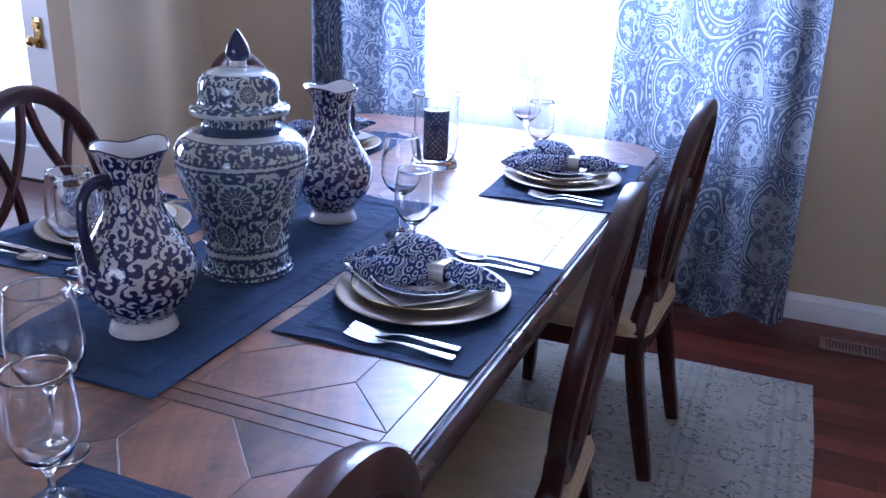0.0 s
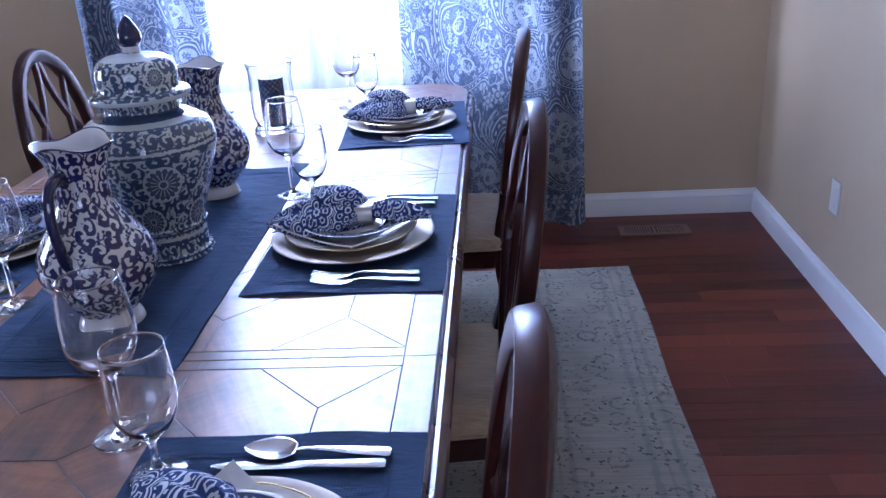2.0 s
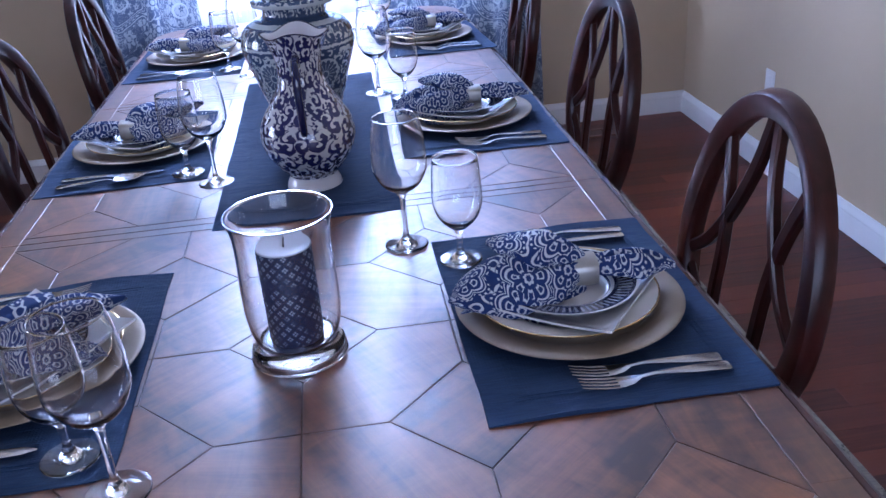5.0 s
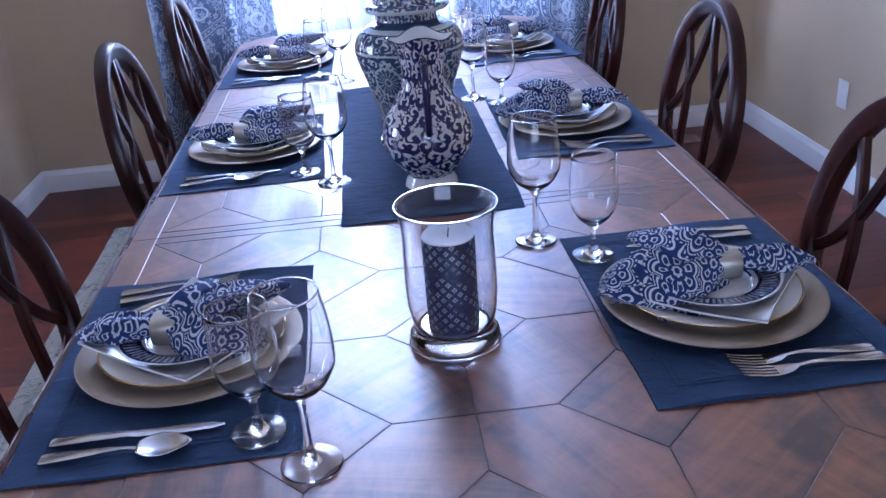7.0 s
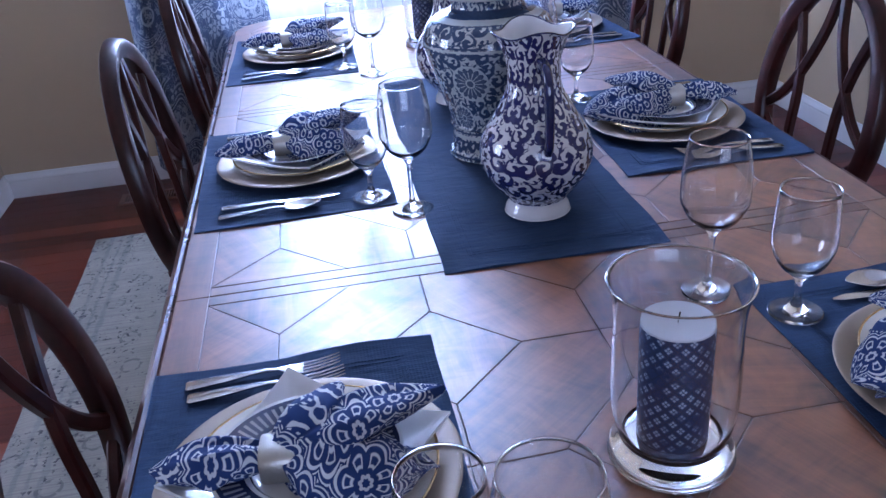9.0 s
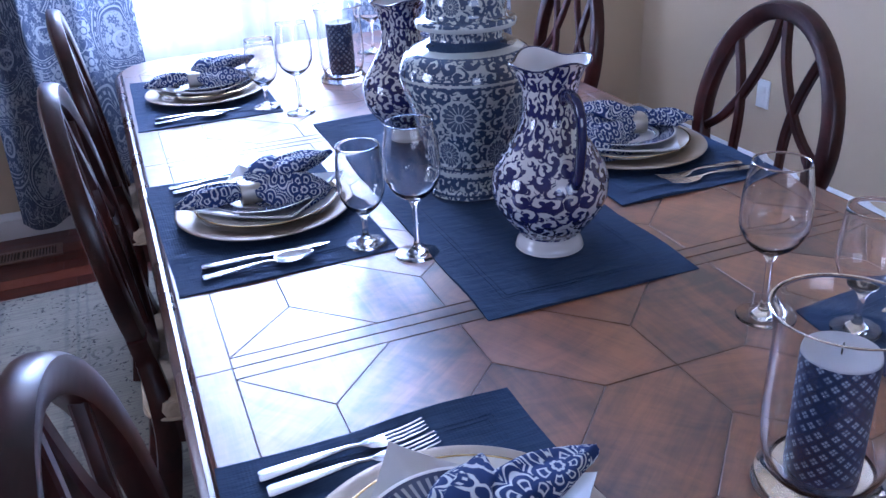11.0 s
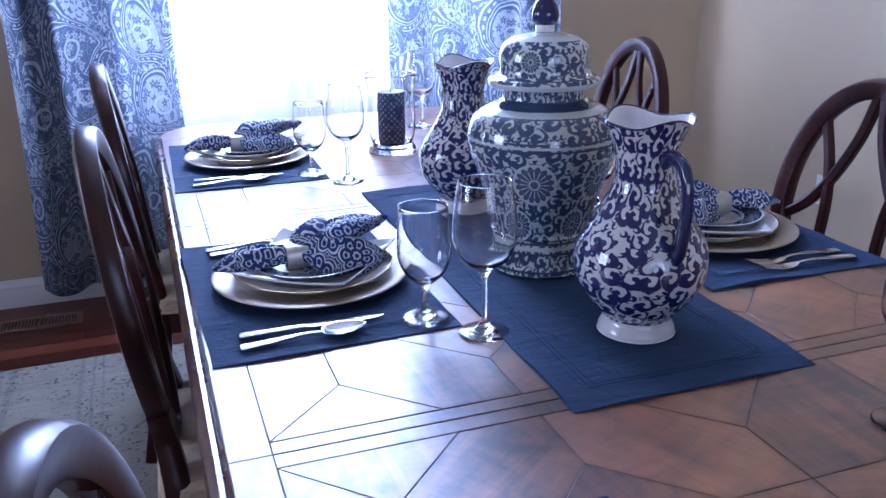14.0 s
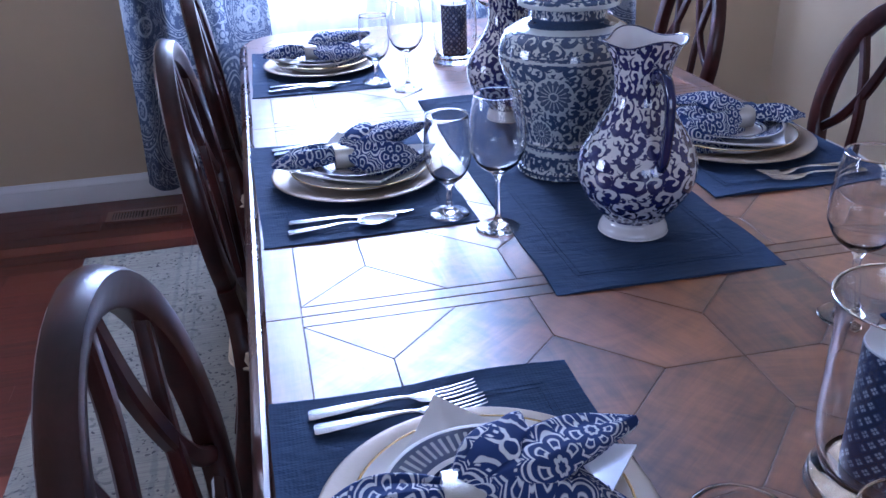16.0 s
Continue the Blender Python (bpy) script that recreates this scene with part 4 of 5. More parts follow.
for sx in (-1, 1):
    part("apron", boxed(sx * 0.50 - 0.012, -1.40, 0.60, sx * 0.50 + 0.012, 1.40, 0.72, bevel=0.003), M_EDGE, table)
for sy in (-1, 1):
    part("apron", boxed(-0.488, sy * 1.41 - 0.012, 0.60, 0.488, sy * 1.41 + 0.012, 0.72, bevel=0.003), M_EDGE, table)
leg_prof = profile_spline([(0.0, 0.014), (0.030, 0.015), (0.036, 0.04), (0.024, 0.08), (0.030, 0.16), (0.044, 0.34), (0.052, 0.46), (0.036, 0.52), (0.050, 0.55), (0.050, 0.60), (0.050, 0.70), (0.0, 0.70)], 4)
for sx in (-1, 1):
    for sy in (-1, 1):
        ob = part("leg", lathe(leg_prof, 24), M_EDGE, table)
        ob.location = (sx * 0.44, sy * 1.35, 0)
tagged(table, "long walnut dining table with inlaid hexagon panels", "dining table")

# ---- chairs ----
def build_chair():
    """A side chair that faces -x; its origin on the floor below the seat's middle."""
    ch = empty("dining_chair")
    seat_z, bx = 0.47, 0.205

    def lean(z):
        """How far back the back frame lies at a height."""
        k = max(0.0, z - 0.44)
        return bx + 0.094 * k + 0.06 * k * k

    ZM, RZ, RY = 0.7546, 0.2656, 0.1966

    def oval(a, k=1.0):
        y, z = RY * k * math.sin(a), ZM + RZ * k * math.cos(a)
        if z < ZM:
            y *= 1.0 - 0.28 * ((ZM - z) / RZ) ** 2
        return (lean(z), y, z)

    bm = bmesh.new()
    tube(bm, [oval(2 * math.pi * k / 56) for k in range(56)], (0.0205, 0.0180), closed=True, n=12, up=(1, 0, 0.2), square=0.55)
    part("back_frame", bm, M_CHAIR, ch)

    def bar(pts):
        bm = bmesh.new()
        tube(bm, [(lean(z), y, z) for y, z in [(p.x, p.y) for p in spline([(1.019 * y, 0.489 + 0.976 * (z - 0.489), 0) for y, z in pts], 6)]], (0.0115, 0.0090), n=8, up=(1, 0, 0.2), square=0.5)
        part("splat", bm, M_CHAIR, ch)

    for s in (-1, 1):
        bar([(s * 0.008, 1.022), (s * 0.028, 0.930), (s * 0.072, 0.835), (s * 0.122, 0.768), (s * 0.182, 0.722)])
        bar([(s * 0.128, 0.965), (s * 0.092, 0.870), (s * 0.074, 0.780), (s * 0.070, 0.660), (s * 0.046, 0.515)])
        bar([(s * 0.182, 0.700), (s * 0.132, 0.655), (s * 0.092, 0.585), (s * 0.056, 0.512)])
    for s in (-1, 1):
        bm = bmesh.new()
        pts = spline([(bx + 0.070, s * 0.185, 0.014), (bx + 0.035, s * 0.182, 0.18), (bx + 0.003, s * 0.178, 0.36), (bx, s * 0.170, 0.46), (lean(0.54), s * 0.142, 0.54), (lean(0.60), s * 0.155, 0.60)], 6)
        tube(bm, pts, lambda t: (0.0185 + 0.005 * math.sin(math.pi * min(1, t * 1.25)), 0.0195 + 0.005 * math.sin(math.pi * min(1, t * 1.2))), n=10, up=(1, 0, 0.05), square=0.6)
        part("leg", bm, M_CHAIR, ch)
        bm = bmesh.new()
        pts = spline([(-0.215, s * 0.200, 0.014), (-0.212, s * 0.200, 0.08), (-0.212, s * 0.202, 0.25), (-0.212, s * 0.204, 0.415)], 5)
        tube(bm, pts, lambda t: (0.017 + 0.008 * t, 0.017 + 0.008 * t), n=10, up=(1, 0, 0), square=0.6)
        part("leg", bm, M_CHAIR, ch)

    def seat_ring(k, z, rb=0.0):
        pts = []
        for x, y in round_rect(0.235 * k, 0.235 * k, 0.06 * k, 8):
            taper = 1.0 - 0.16 * (x + 0.235) / 0.47
            pts.append((x, y * taper, z))
        return pts

    bm = bmesh.new()
    V = grid_faces(bm, [seat_ring(0.97, 0.375), seat_ring(0.985, 0.378), seat_ring(0.985, 0.425), seat_ring(0.96, 0.43)], closed_u=True)
    bm.faces.new(V[0][::-1])
    bm.faces.new(V[-1])
    part("seat_frame", bm, M_CHAIR, ch)
    bm = bmesh.new()
    V = grid_faces(bm, [seat_ring(0.97, 0.431), seat_ring(1.0, 0.438), seat_ring(1.005, 0.452), seat_ring(0.985, 0.468), seat_ring(0.90, 0.480), seat_ring(0.7, 0.489), seat_ring(0.4, 0.493), seat_ring(0.1, 0.494)], closed_u=True)
    bm.faces.new(V[0][::-1])
    bm.faces.new(V[-1])
    pad = part("seat", bm, M_SEAT, ch, "cream upholstered seat pad")
    bm = bmesh.new()
    tube(bm, [Vector(p) for p in seat_ring(1.008, 0.436)], (0.004, 0.004), closed=True, n=6)
    part("piping", bm, M_SEAT, pad)
    return tagged(ch, "dark mahogany dining chair with oval interlaced back and cream seat", "chair", "chairs round the table")


# x, y on the floor, turn
SEATS = [(0.431, -0.896, -0.4), (0.479, -0.007, 2.2), (0.489, 0.937, -3.1), (-0.454, -0.882, 174.3), (-0.450, 0.135, 178.5), (-0.455, 0.995, 180)]
chair = build_chair()
chair.matrix_world = pose(SEATS[0][0], SEATS[0][1], 0, 0, 0, SEATS[0][2])
for x, y, a in SEATS[1:]:
    copy_thing(chair, pose(x, y, 0, 0, 0, a))

# ---- on the table ----
def cloth_slab(name, w, l, label, category, wave=0.0015, seed=1, border=0.045):
    """A flat hemmed cloth, w across x, l along y, top wavy; a raised stitched hem line runs round it."""
    nx, ny = max(8, int(w / 0.012)), max(8, int(l / 0.012))
    bm = bmesh.new()
    rows = []
    for j in range(ny + 1):
        row = []
        for i in range(nx + 1):
            x, y = -w / 2 + w * i / nx, -l / 2 + l * j / ny
            d = min(w / 2 - abs(x), l / 2 - abs(y))
            z = 0.0022 + wave * (noise.noise((x * 9 + seed, y * 9, seed)) + 0.6 * noise.noise((x * 25, y * 25 + seed, 3)))
            z += 0.0010 * max(0.0, 1 - abs(d - border) / 0.012)
            if d < 0.02:
                z += 0.008 * max(0, noise.noise((x * 7, y * 7, seed * 3.3)) - 0.02) * (1 - d / 0.02)
            x += 0.0025 * noise.noise((y * 8, seed, 0)) if i in (0, nx) else 0
            y += 0.0025 * noise.noise((x * 8, seed, 5)) if j in (0, ny) else 0
            row.append((x, y, z))
        rows.append(row)
    grid_faces(bm, rows)
    es = [e for e in bm.edges if e.is_boundary]
    r = bmesh.ops.extrude_edge_only(bm, edges=es)
    for v in r["geom"]:
        if isinstance(v, bmesh.types.BMVert):
            v.co.z = 0.0004
    ob = link_mesh(name, bm, M_BLUE)
    for d in (border - 0.004, border + 0.004):
        for sx, sy in ((1, 0), (-1, 0), (0, 1), (0, -1)):
            bm = bmesh.new()
            hx, hy = w / 2 - d, l / 2 - d
            pts = []
            for k in range(41):
                q = -1 + k / 20
                x, y = (sx * hx, q * hy) if sx else (q * hx, sy * hy)
                z = 0.0036 + wave * (noise.noise((x * 9 + seed, y * 9, seed)) + 0.6 * noise.noise((x * 25, y * 25 + seed, 3)))
                pts.append((x, y, z))
            tube(bm, pts, (0.0009, 0.0004), n=4)
            part("stitched_line", bm, M_BLUE, ob)
    return tagged(ob, label, category)


runner = cloth_slab("table_runner", 0.365, 1.06, "navy blue linen table runner along the table", "table runner", 0.0022, 7, 0.05)
runner.matrix_world = pose(0.0, 0.03, TZ, 0, 0, 0)

# middle of each setting, turn
SETTINGS = [(0.398, -0.927, 0.5), (0.398, 0.030, -1.0), (0.405, 0.982, 3.0), (-0.413, -0.927, 180.5), (-0.413, 0.048, 181.5), (-0.402, 0.988, 179.0)]
MATZ = TZ + 0.0035


def round_plate(name, prof, mat, label, parent=None):
    bm = lathe(prof, 72)
    return link_mesh(name, bm, mat, parent, label)


def build_charger():
    ob = round_plate("charger_plate", profile_spline([(0.0, 0.004), (0.08, 0.004), (0.112, 0.005), (0.122, 0.010), (0.140, 0.0145), (0.158, 0.017), (0.1655, 0.0165), (0.1655, 0.0145), (0.150, 0.012), (0.125, 0.005), (0.112, 0.0005), (0.0, 0.0005)], 4), M_CHARGER, "champagne-coloured round charger plate on a navy placemat")
    return tagged(ob, category="plate", group="chargers")


def build_dinner():
    th = empty("dinner_plate")
    round_plate("plate_body", profile_spline([(0.0, 0.006), (0.07, 0.006), (0.086, 0.009), (0.096, 0.016), (0.118, 0.021), (0.1335, 0.0245), (0.1345, 0.0235), (0.118, 0.0185), (0.094, 0.010), (0.082, 0.001), (0.0, 0.001)], 4), M_PLATE, "", th)
    bm = bmesh.new()
    tube(bm, [(0.1345 * math.cos(2 * math.pi * k / 80), 0.1345 * math.sin(2 * math.pi * k / 80), 0.0242) for k in range(80)], (0.0017, 0.0011), closed=True, n=6)
    part("gold_rim", bm, M_GOLD, th, "thin gold rim")
    return tagged(th, "cream china dinner plate with a gold rim on the charger", "plate", "dinner plates")


def build_square():
    """A white square plate with drawn-out, lifted corners."""
    bm = bmesh.new()
    n, h = 40, 0.112
    def pt(i, j, low):
        u, v = 2 * i / n - 1, 2 * j / n - 1
        rr = max(abs(u), abs(v))
        cor = (abs(u) * abs(v)) ** 2
        pull = 1 - 0.07 * (1 - min(abs(u), abs(v)) ** 2) * rr
        x, y = u * h * pull, v * h * pull
        z = 0.004 + 0.013 * max(0, (rr - 0.62) / 0.38) ** 1.5 + 0.012 * cor
        return (x, y, z - low)
    top = grid_faces(bm, [[pt(i, j, 0) for i in range(n + 1)] for j in range(n + 1)])
    bot = grid_faces(bm, [[pt(i, j, 0.0035) for i in range(n, -1, -1)] for j in range(n + 1)])
    loop_t = top[0] + [r[-1] for r in top[1:]] + top[-1][-2::-1] + [r[0] for r in top[-2:0:-1]]
    b2 = [r[::-1] for r in bot]
    loop_b = b2[0] + [r[-1] for r in b2[1:]] + b2[-1][-2::-1] + [r[0] for r in b2[-2:0:-1]]
    for i in range(len(loop_t)):
        k = (i + 1) % len(loop_t)
        bm.faces.new((loop_t[k], loop_t[i], loop_b[i], loop_b[k]))
    ob = link_mesh("square_plate", bm, M_WHITEPLATE)
    return tagged(ob, "white square china plate with lifted corners on the dinner plate", "plate", "square plates")


def build_salad():
    ob = round_plate("salad_plate", profile_spline([(0.0, 0.005), (0.045, 0.005), (0.058, 0.007), (0.064, 0.012), (0.085, 0.0165), (0.1005, 0.020), (0.1015, 0.019), (0.085, 0.014), (0.064, 0.008), (0.055, 0.001), (0.0, 0.001)], 4), M_RIM, "small white plate with a navy ticked rim under a napkin")
    return tagged(ob, category="plate", group="small plates")


def leaf(bm, length, W, yaw, pitch, roll, cup, ruffle, seed, z0=0.0, back=0.0):
    """A leaf-shaped fold of cloth from the ring outwards along -x, turned and tilted; its rim is ruffled."""
    ns, na = 30, 24
    rng = random.Random(seed)
    ph = [rng.random() * 6.28 for _ in range(3)]
    m = pose(0, 0, z0, 0, 0, yaw) @ pose(0, 0, 0, 0, pitch, 0) @ pose(0, 0, 0, roll, 0, 0)
    rows, uv0 = [], (rng.random(), rng.random())
    for j in range(ns + 1):
        s = j / ns
        prof = 0.16 + 0.84 * math.sin(math.pi * min(1, s * 0.93) ** 0.85) ** 0.8
        prof *= 1.0 if s < 0.9 else 1 - 0.55 * (s - 0.9) / 0.1
        row = []
        for i in range(na + 1):
            a = -1 + 2 * i / na
            e = abs(a) ** 3 * min(1, s * 2)
            x = -length * (s + 0.02 * math.sin(4 * a + ph[0]) * s - 0.16 * a * a * s * s)
            y = W * prof * a
            z = cup * a * a * prof + back * math.sin(math.pi * s)
            z += ruffle * e * (math.sin(12 * s + ph[1] + 2 * a) + 0.4 * math.sin(23 * s + ph[2])) + 0.004 * math.sin(9 * s + 3 * a + ph[0]) * s
            if e > 0.5:
                z -= 0.010 * (e - 0.5)
            row.append(m @ Vector((x, y, z)))
        rows.append(row)
    grid_faces(bm, rows, uvs=lambda j, i: (uv0[0] + length * 1.1 * j / ns, uv0[1] + 2 * W * i / na))


def pod(bm, length, W, H, yaw, pitch, roll, seed, z0=0.0, point=1.0, bend=0.0):
    """A puffed, pleated fold of cloth from the ring outwards along -x: widest past its middle, gathered at both ends."""
    ns, na = 34, 56
    rng = random.Random(seed)
    ph = [rng.random() * 6.28 for _ in range(5)]
    m = pose(0, 0, z0, 0, 0, yaw) @ pose(0, 0, 0, 0, pitch, 0) @ pose(0, 0, 0, roll, 0, 0)
    uv0 = (rng.random(), rng.random())
    rows = []
    for j in range(ns + 1):
        s = j / ns
        swell = max(0.0, math.sin(math.pi * min(1.0, s) ** (1.0 + 0.25 * point))) ** 0.85
        w = W * (0.24 * (1 - s) + swell * (1 - 0.12 * s)) + 0.002
        h = H * (0.55 * (1 - s) + 0.75 * swell) + 0.002
        row = []
        for i in range(na):
            a = 2 * math.pi * i / na
            c, t = math.cos(a), math.sin(a)
            top = t > 0
            y = w * c
            z = h * math.copysign(abs(t) ** 1.25, t) * (1.0 if top else 0.4)
            pleat = math.cos(7.0 * c + ph[0] + 1.2 * s) * 0.20 + math.cos(13.0 * c + ph[1]) * 0.10
            z += h * pleat * (1 - 0.75 * s) * abs(t)
            z += 0.10 * H * math.sin(9 * s + 4 * c + ph[2]) * abs(t) * s
            rim = max(0.0, abs(c) - 0.8) / 0.2
            z += rim * 0.0045 * math.sin(13 * s + ph[3] + c) * min(1.0, 3 * s)
            y += rim * math.copysign(0.003, c) * math.sin(19 * s + ph[4])
            z += bend * s * s
            row.append(m @ Vector((-length * s, y, z)))
        rows.append(row)
    V = grid_faces(bm, rows, closed_u=True, uvs=lambda j, i: (uv0[0] + length * 1.12 * j / ns, uv0[1] + 4.3 * W * i / na))
    bm.faces.new(V[-1])


def build_napkin(seed, pods, flaps):
    """A cloth gathered in the ring's place: puffed lobes and loose flaps on one side, a rolled tail on the other."""
    th = empty("napkin")
    for name, arg in pods:
        bm = bmesh.new()
        pod(bm, *arg)
        part(name, bm, M_NAPKIN, th)
    for name, arg in flaps:
        bm = bmesh.new()
        leaf(bm, *arg)
        ob = part(name, bm, M_NAPKIN, th)
        so = ob.modifiers.new("thickness", "SOLIDIFY")
        so.thickness = 0.0016
    bm = bmesh.new()
    pod(bm, 0.138, 0.030, 0.021, 178, 0, 0, seed + 5, 0.0, 0.9, -0.006)
    part("tail", bm, M_NAPKIN, th)
    return tagged(th, "blue napkin with white print, gathered in a silver ring", "napkin", "napkins")


def napkin_wide():
    """Folded into one broad lobe with a peaked one behind it."""
    return build_napkin(11, (("front_lobe", (0.205, 0.060, 0.026, 9, -2, 16, 11, 0.002, 0.6, -0.010)),
                             ("back_lobe", (0.150, 0.050, 0.027, -28, 11, -14, 12, 0.005, 0.2, -0.008))),
                        (("under_lobe", (0.190, 0.070, 15, -3, 12, -0.020, 0.006, 13, -0.010, 0.004)),
                         ("side_lobe", (0.150, 0.045, -14, 4, -12, -0.016, 0.005, 14, -0.006, 0.006))))


def napkin_fanned():
    """Folded into three lobes, the longest lifted at its tip."""
    return build_napkin(31, (("front_lobe", (0.185, 0.044, 0.026, 14, 7, 24, 31, 0.004, 0.2, 0.006)),
                             ("back_lobe", (0.150, 0.046, 0.024, -17, 0, -16, 32, 0.002, 0.3, -0.006)),
                             ("short_lobe", (0.100, 0.036, 0.022, 44, 15, 30, 34, 0.006, 0.1, 0.004))),
                        (("under_lobe", (0.165, 0.056, -6, -3, -8, -0.018, 0.006, 33, -0.010, 0.004)),))


def build_ring():
    bm = bmesh.new()
    prof = [(-0.019, 0.0005), (-0.019, 0.0022), (-0.0165, 0.003), (0.0165, 0.003), (0.019, 0.0022), (0.019, 0.0005)]
    rows = []
    for x, d in prof + [(0.0185, -0.0012), (-0.0185, -0.0012)]:
        row = []
        for i in range(40):
            a = 2 * math.pi * i / 40
            c, s = math.cos(a), math.sin(a)
            c, s = math.copysign(abs(c) ** 0.7, c), math.copysign(abs(s) ** 0.7, s)
            row.append((x, (0.0225 + d) * c, (0.0185 + d) * s))
        rows.append(row)
    grid_faces(bm, rows, closed_u=True, closed_v=True)
    bmesh.ops.recalc_face_normals(bm, faces=bm.faces)
    ob = link_mesh("napkin_ring", bm, M_RING)
    return tagged(ob, "brushed silver napkin ring round a blue napkin", "napkin ring", "napkin rings")


def strip(bm, stations, n=10):
    """A flat bar along +x from (x, half width, half thickness, z)."""
    rows = []
    for x, w, t, z in stations:
        rows.append([(x, w * math.copysign(abs(math.cos(a)) ** 0.6, math.cos(a)), z + t * math.copysign(abs(math.sin(a)) ** 0.6, math.sin(a))) for a in [2 * math.pi * (k + 0.5) / n for k in range(n)]])
    V = grid_faces(bm, rows, closed_u=True)
    bm.faces.new(V[0][::-1])
    bm.faces.new(V[-1])


HANDLE = [(0.098, 0.0085, 0.0018, 0.0028), (0.094, 0.0105, 0.0021, 0.003), (0.05, 0.0085, 0.002, 0.0052), (0.015, 0.0052, 0.002, 0.0075), (-0.005, 0.0034, 0.002, 0.0078), (-0.022, 0.0034, 0.0018, 0.006)]


def build_fork():
    th = empty("fork")
    bm = bmesh.new()
    strip(bm, HANDLE)
    part("handle", bm, M_STEEL, th)
    bm = bmesh.new()
    strip(bm, [(-0.0215, 0.0036, 0.0016, 0.006), (-0.032, 0.0095, 0.0013, 0.0035), (-0.045, 0.0118, 0.0012, 0.0022), (-0.052, 0.0122, 0.0012, 0.0025)])
    part("neck", bm, M_STEEL, th)
    for k in range(4):
        y = -0.0104 + 0.00693 * k
        rows = [(-0.0515, 0.0020, 0.0011, 0.0026), (-0.070, 0.0017, 0.0010, 0.0040), (-0.092, 0.0014, 0.0009, 0.0080), (-0.101, 0.0007, 0.0006, 0.0105)]
        n = 6
        ring = [[(x, y + w * math.cos(2 * math.pi * q / n), z + t * math.sin(2 * math.pi * q / n)) for q in range(n)] for x, w, t, z in rows]
        tb = bmesh.new()
        V = grid_faces(tb, ring, closed_u=True)
        tb.faces.new(V[-1])
        part("tine", tb, M_STEEL, th)
    return tagged(th, "polished steel fork lying on a navy placemat", "fork", "forks")


def build_spoon():
    th = empty("spoon")
    bm = bmesh.new()
    strip(bm, HANDLE)
    part("handle", bm, M_STEEL, th)
    bm = bmesh.new()
    rows = []
    for k in range(17):
        s = k / 16
        x = -0.0215 - 0.068 * s
        w = 0.0225 * math.sin(math.pi * min(1.0, 0.06 + 0.94 * s) ** 0.85) ** 0.75 + 0.0012
        row = []
        for q in range(13):
            v = -1 + 2 * q / 12
            dish = 0.0085 * (1 - v * v) * math.sin(math.pi * s) ** 0.8
            row.append((x, w * v, 0.0085 + 0.0015 * s - dish))
        rows.append(row)
    grid_faces(bm, rows)
    ob = part("bowl", bm, M_STEEL, th)
    so = ob.modifiers.new("thickness", "SOLIDIFY")
    so.thickness = 0.0012
    return tagged(th, "polished steel spoon lying on a navy placemat", "spoon", "spoons")


def build_knife():
    th = empty("table_knife")
    bm = bmesh.new()
    strip(bm, [(0.098, 0.0075, 0.0024, 0.0030), (0.094, 0.0095, 0.0030, 0.0035), (0.05, 0.0085, 0.003, 0.0038), (0.0, 0.0065, 0.0028, 0.0038)])
    part("handle", bm, M_STEEL, th)
    bm = bmesh.new()
    strip(bm, [(0.0, 0.0062, 0.0022, 0.0036), (-0.012, 0.0075, 0.0011, 0.0030), (-0.07, 0.0090, 0.0009, 0.0026), (-0.105, 0.0075, 0.0008, 0.0026), (-0.122, 0.0020, 0.0006, 0.0026)])
    part("blade", bm, M_STEEL, th)
    return tagged(th, "polished steel table knife lying on a navy placemat", "knife", "knives")


def build_wine(name, H, rb, rmax, zmax, rrim, zb, label, group):
    """A stemmed glass: height, foot radius, bowl radius and its height, rim radius, height of the bowl's bottom."""
    th = empty(name)
    w = 0.0013
    prof = [(0.0, 0.0005), (rb * 0.9, 0.0005), (rb, 0.0018), (rb * 0.97, 0.0032), (rb * 0.55, 0.0058), (0.010, 0.012), (0.0052, 0.022), (0.0044, 0.04), (0.0044, zb - 0.03), (0.0055, zb - 0.012), (0.010, zb - 0.003)]
    foot = prof + [(0.0, zb - 0.0032)]
    prof = [(0.010, zb - 0.003)]
    prof += [(rmax * 0.66, zb + 0.012), (rmax * 0.91, zb + 0.031), (rmax, zmax), (rmax * 0.965, (zmax + H) / 2), (rrim, H - 0.001), (rrim - w * 0.5, H)]
    inner = [(rrim - w, H - 0.001), (rmax * 0.965 - w, (zmax + H) / 2), (rmax - w, zmax), (rmax * 0.91 - w, zb + 0.0325), (rmax * 0.66 - w, zb + 0.015), (0.0075, zb + 0.004), (0.0, zb + 0.0025)]
    part("bowl", lathe([(0.0, zb - 0.003)] + profile_spline(prof, 5) + profile_spline(inner, 5), 56), M_GLASS, th)
    bm = bmesh.new()
    tube(bm, [((rrim - w * 0.5) * math.cos(2 * math.pi * k / 56), (rrim - w * 0.5) * math.sin(2 * math.pi * k / 56), H) for k in range(56)], (0.0006, 0.0006), closed=True, n=8)
    part("rim", bm, M_GLASS, th)
    part("stem_and_foot", lathe(profile_spline(foot, 4), 40), M_GLASS, th)
    return tagged(th, label, "glass", group)


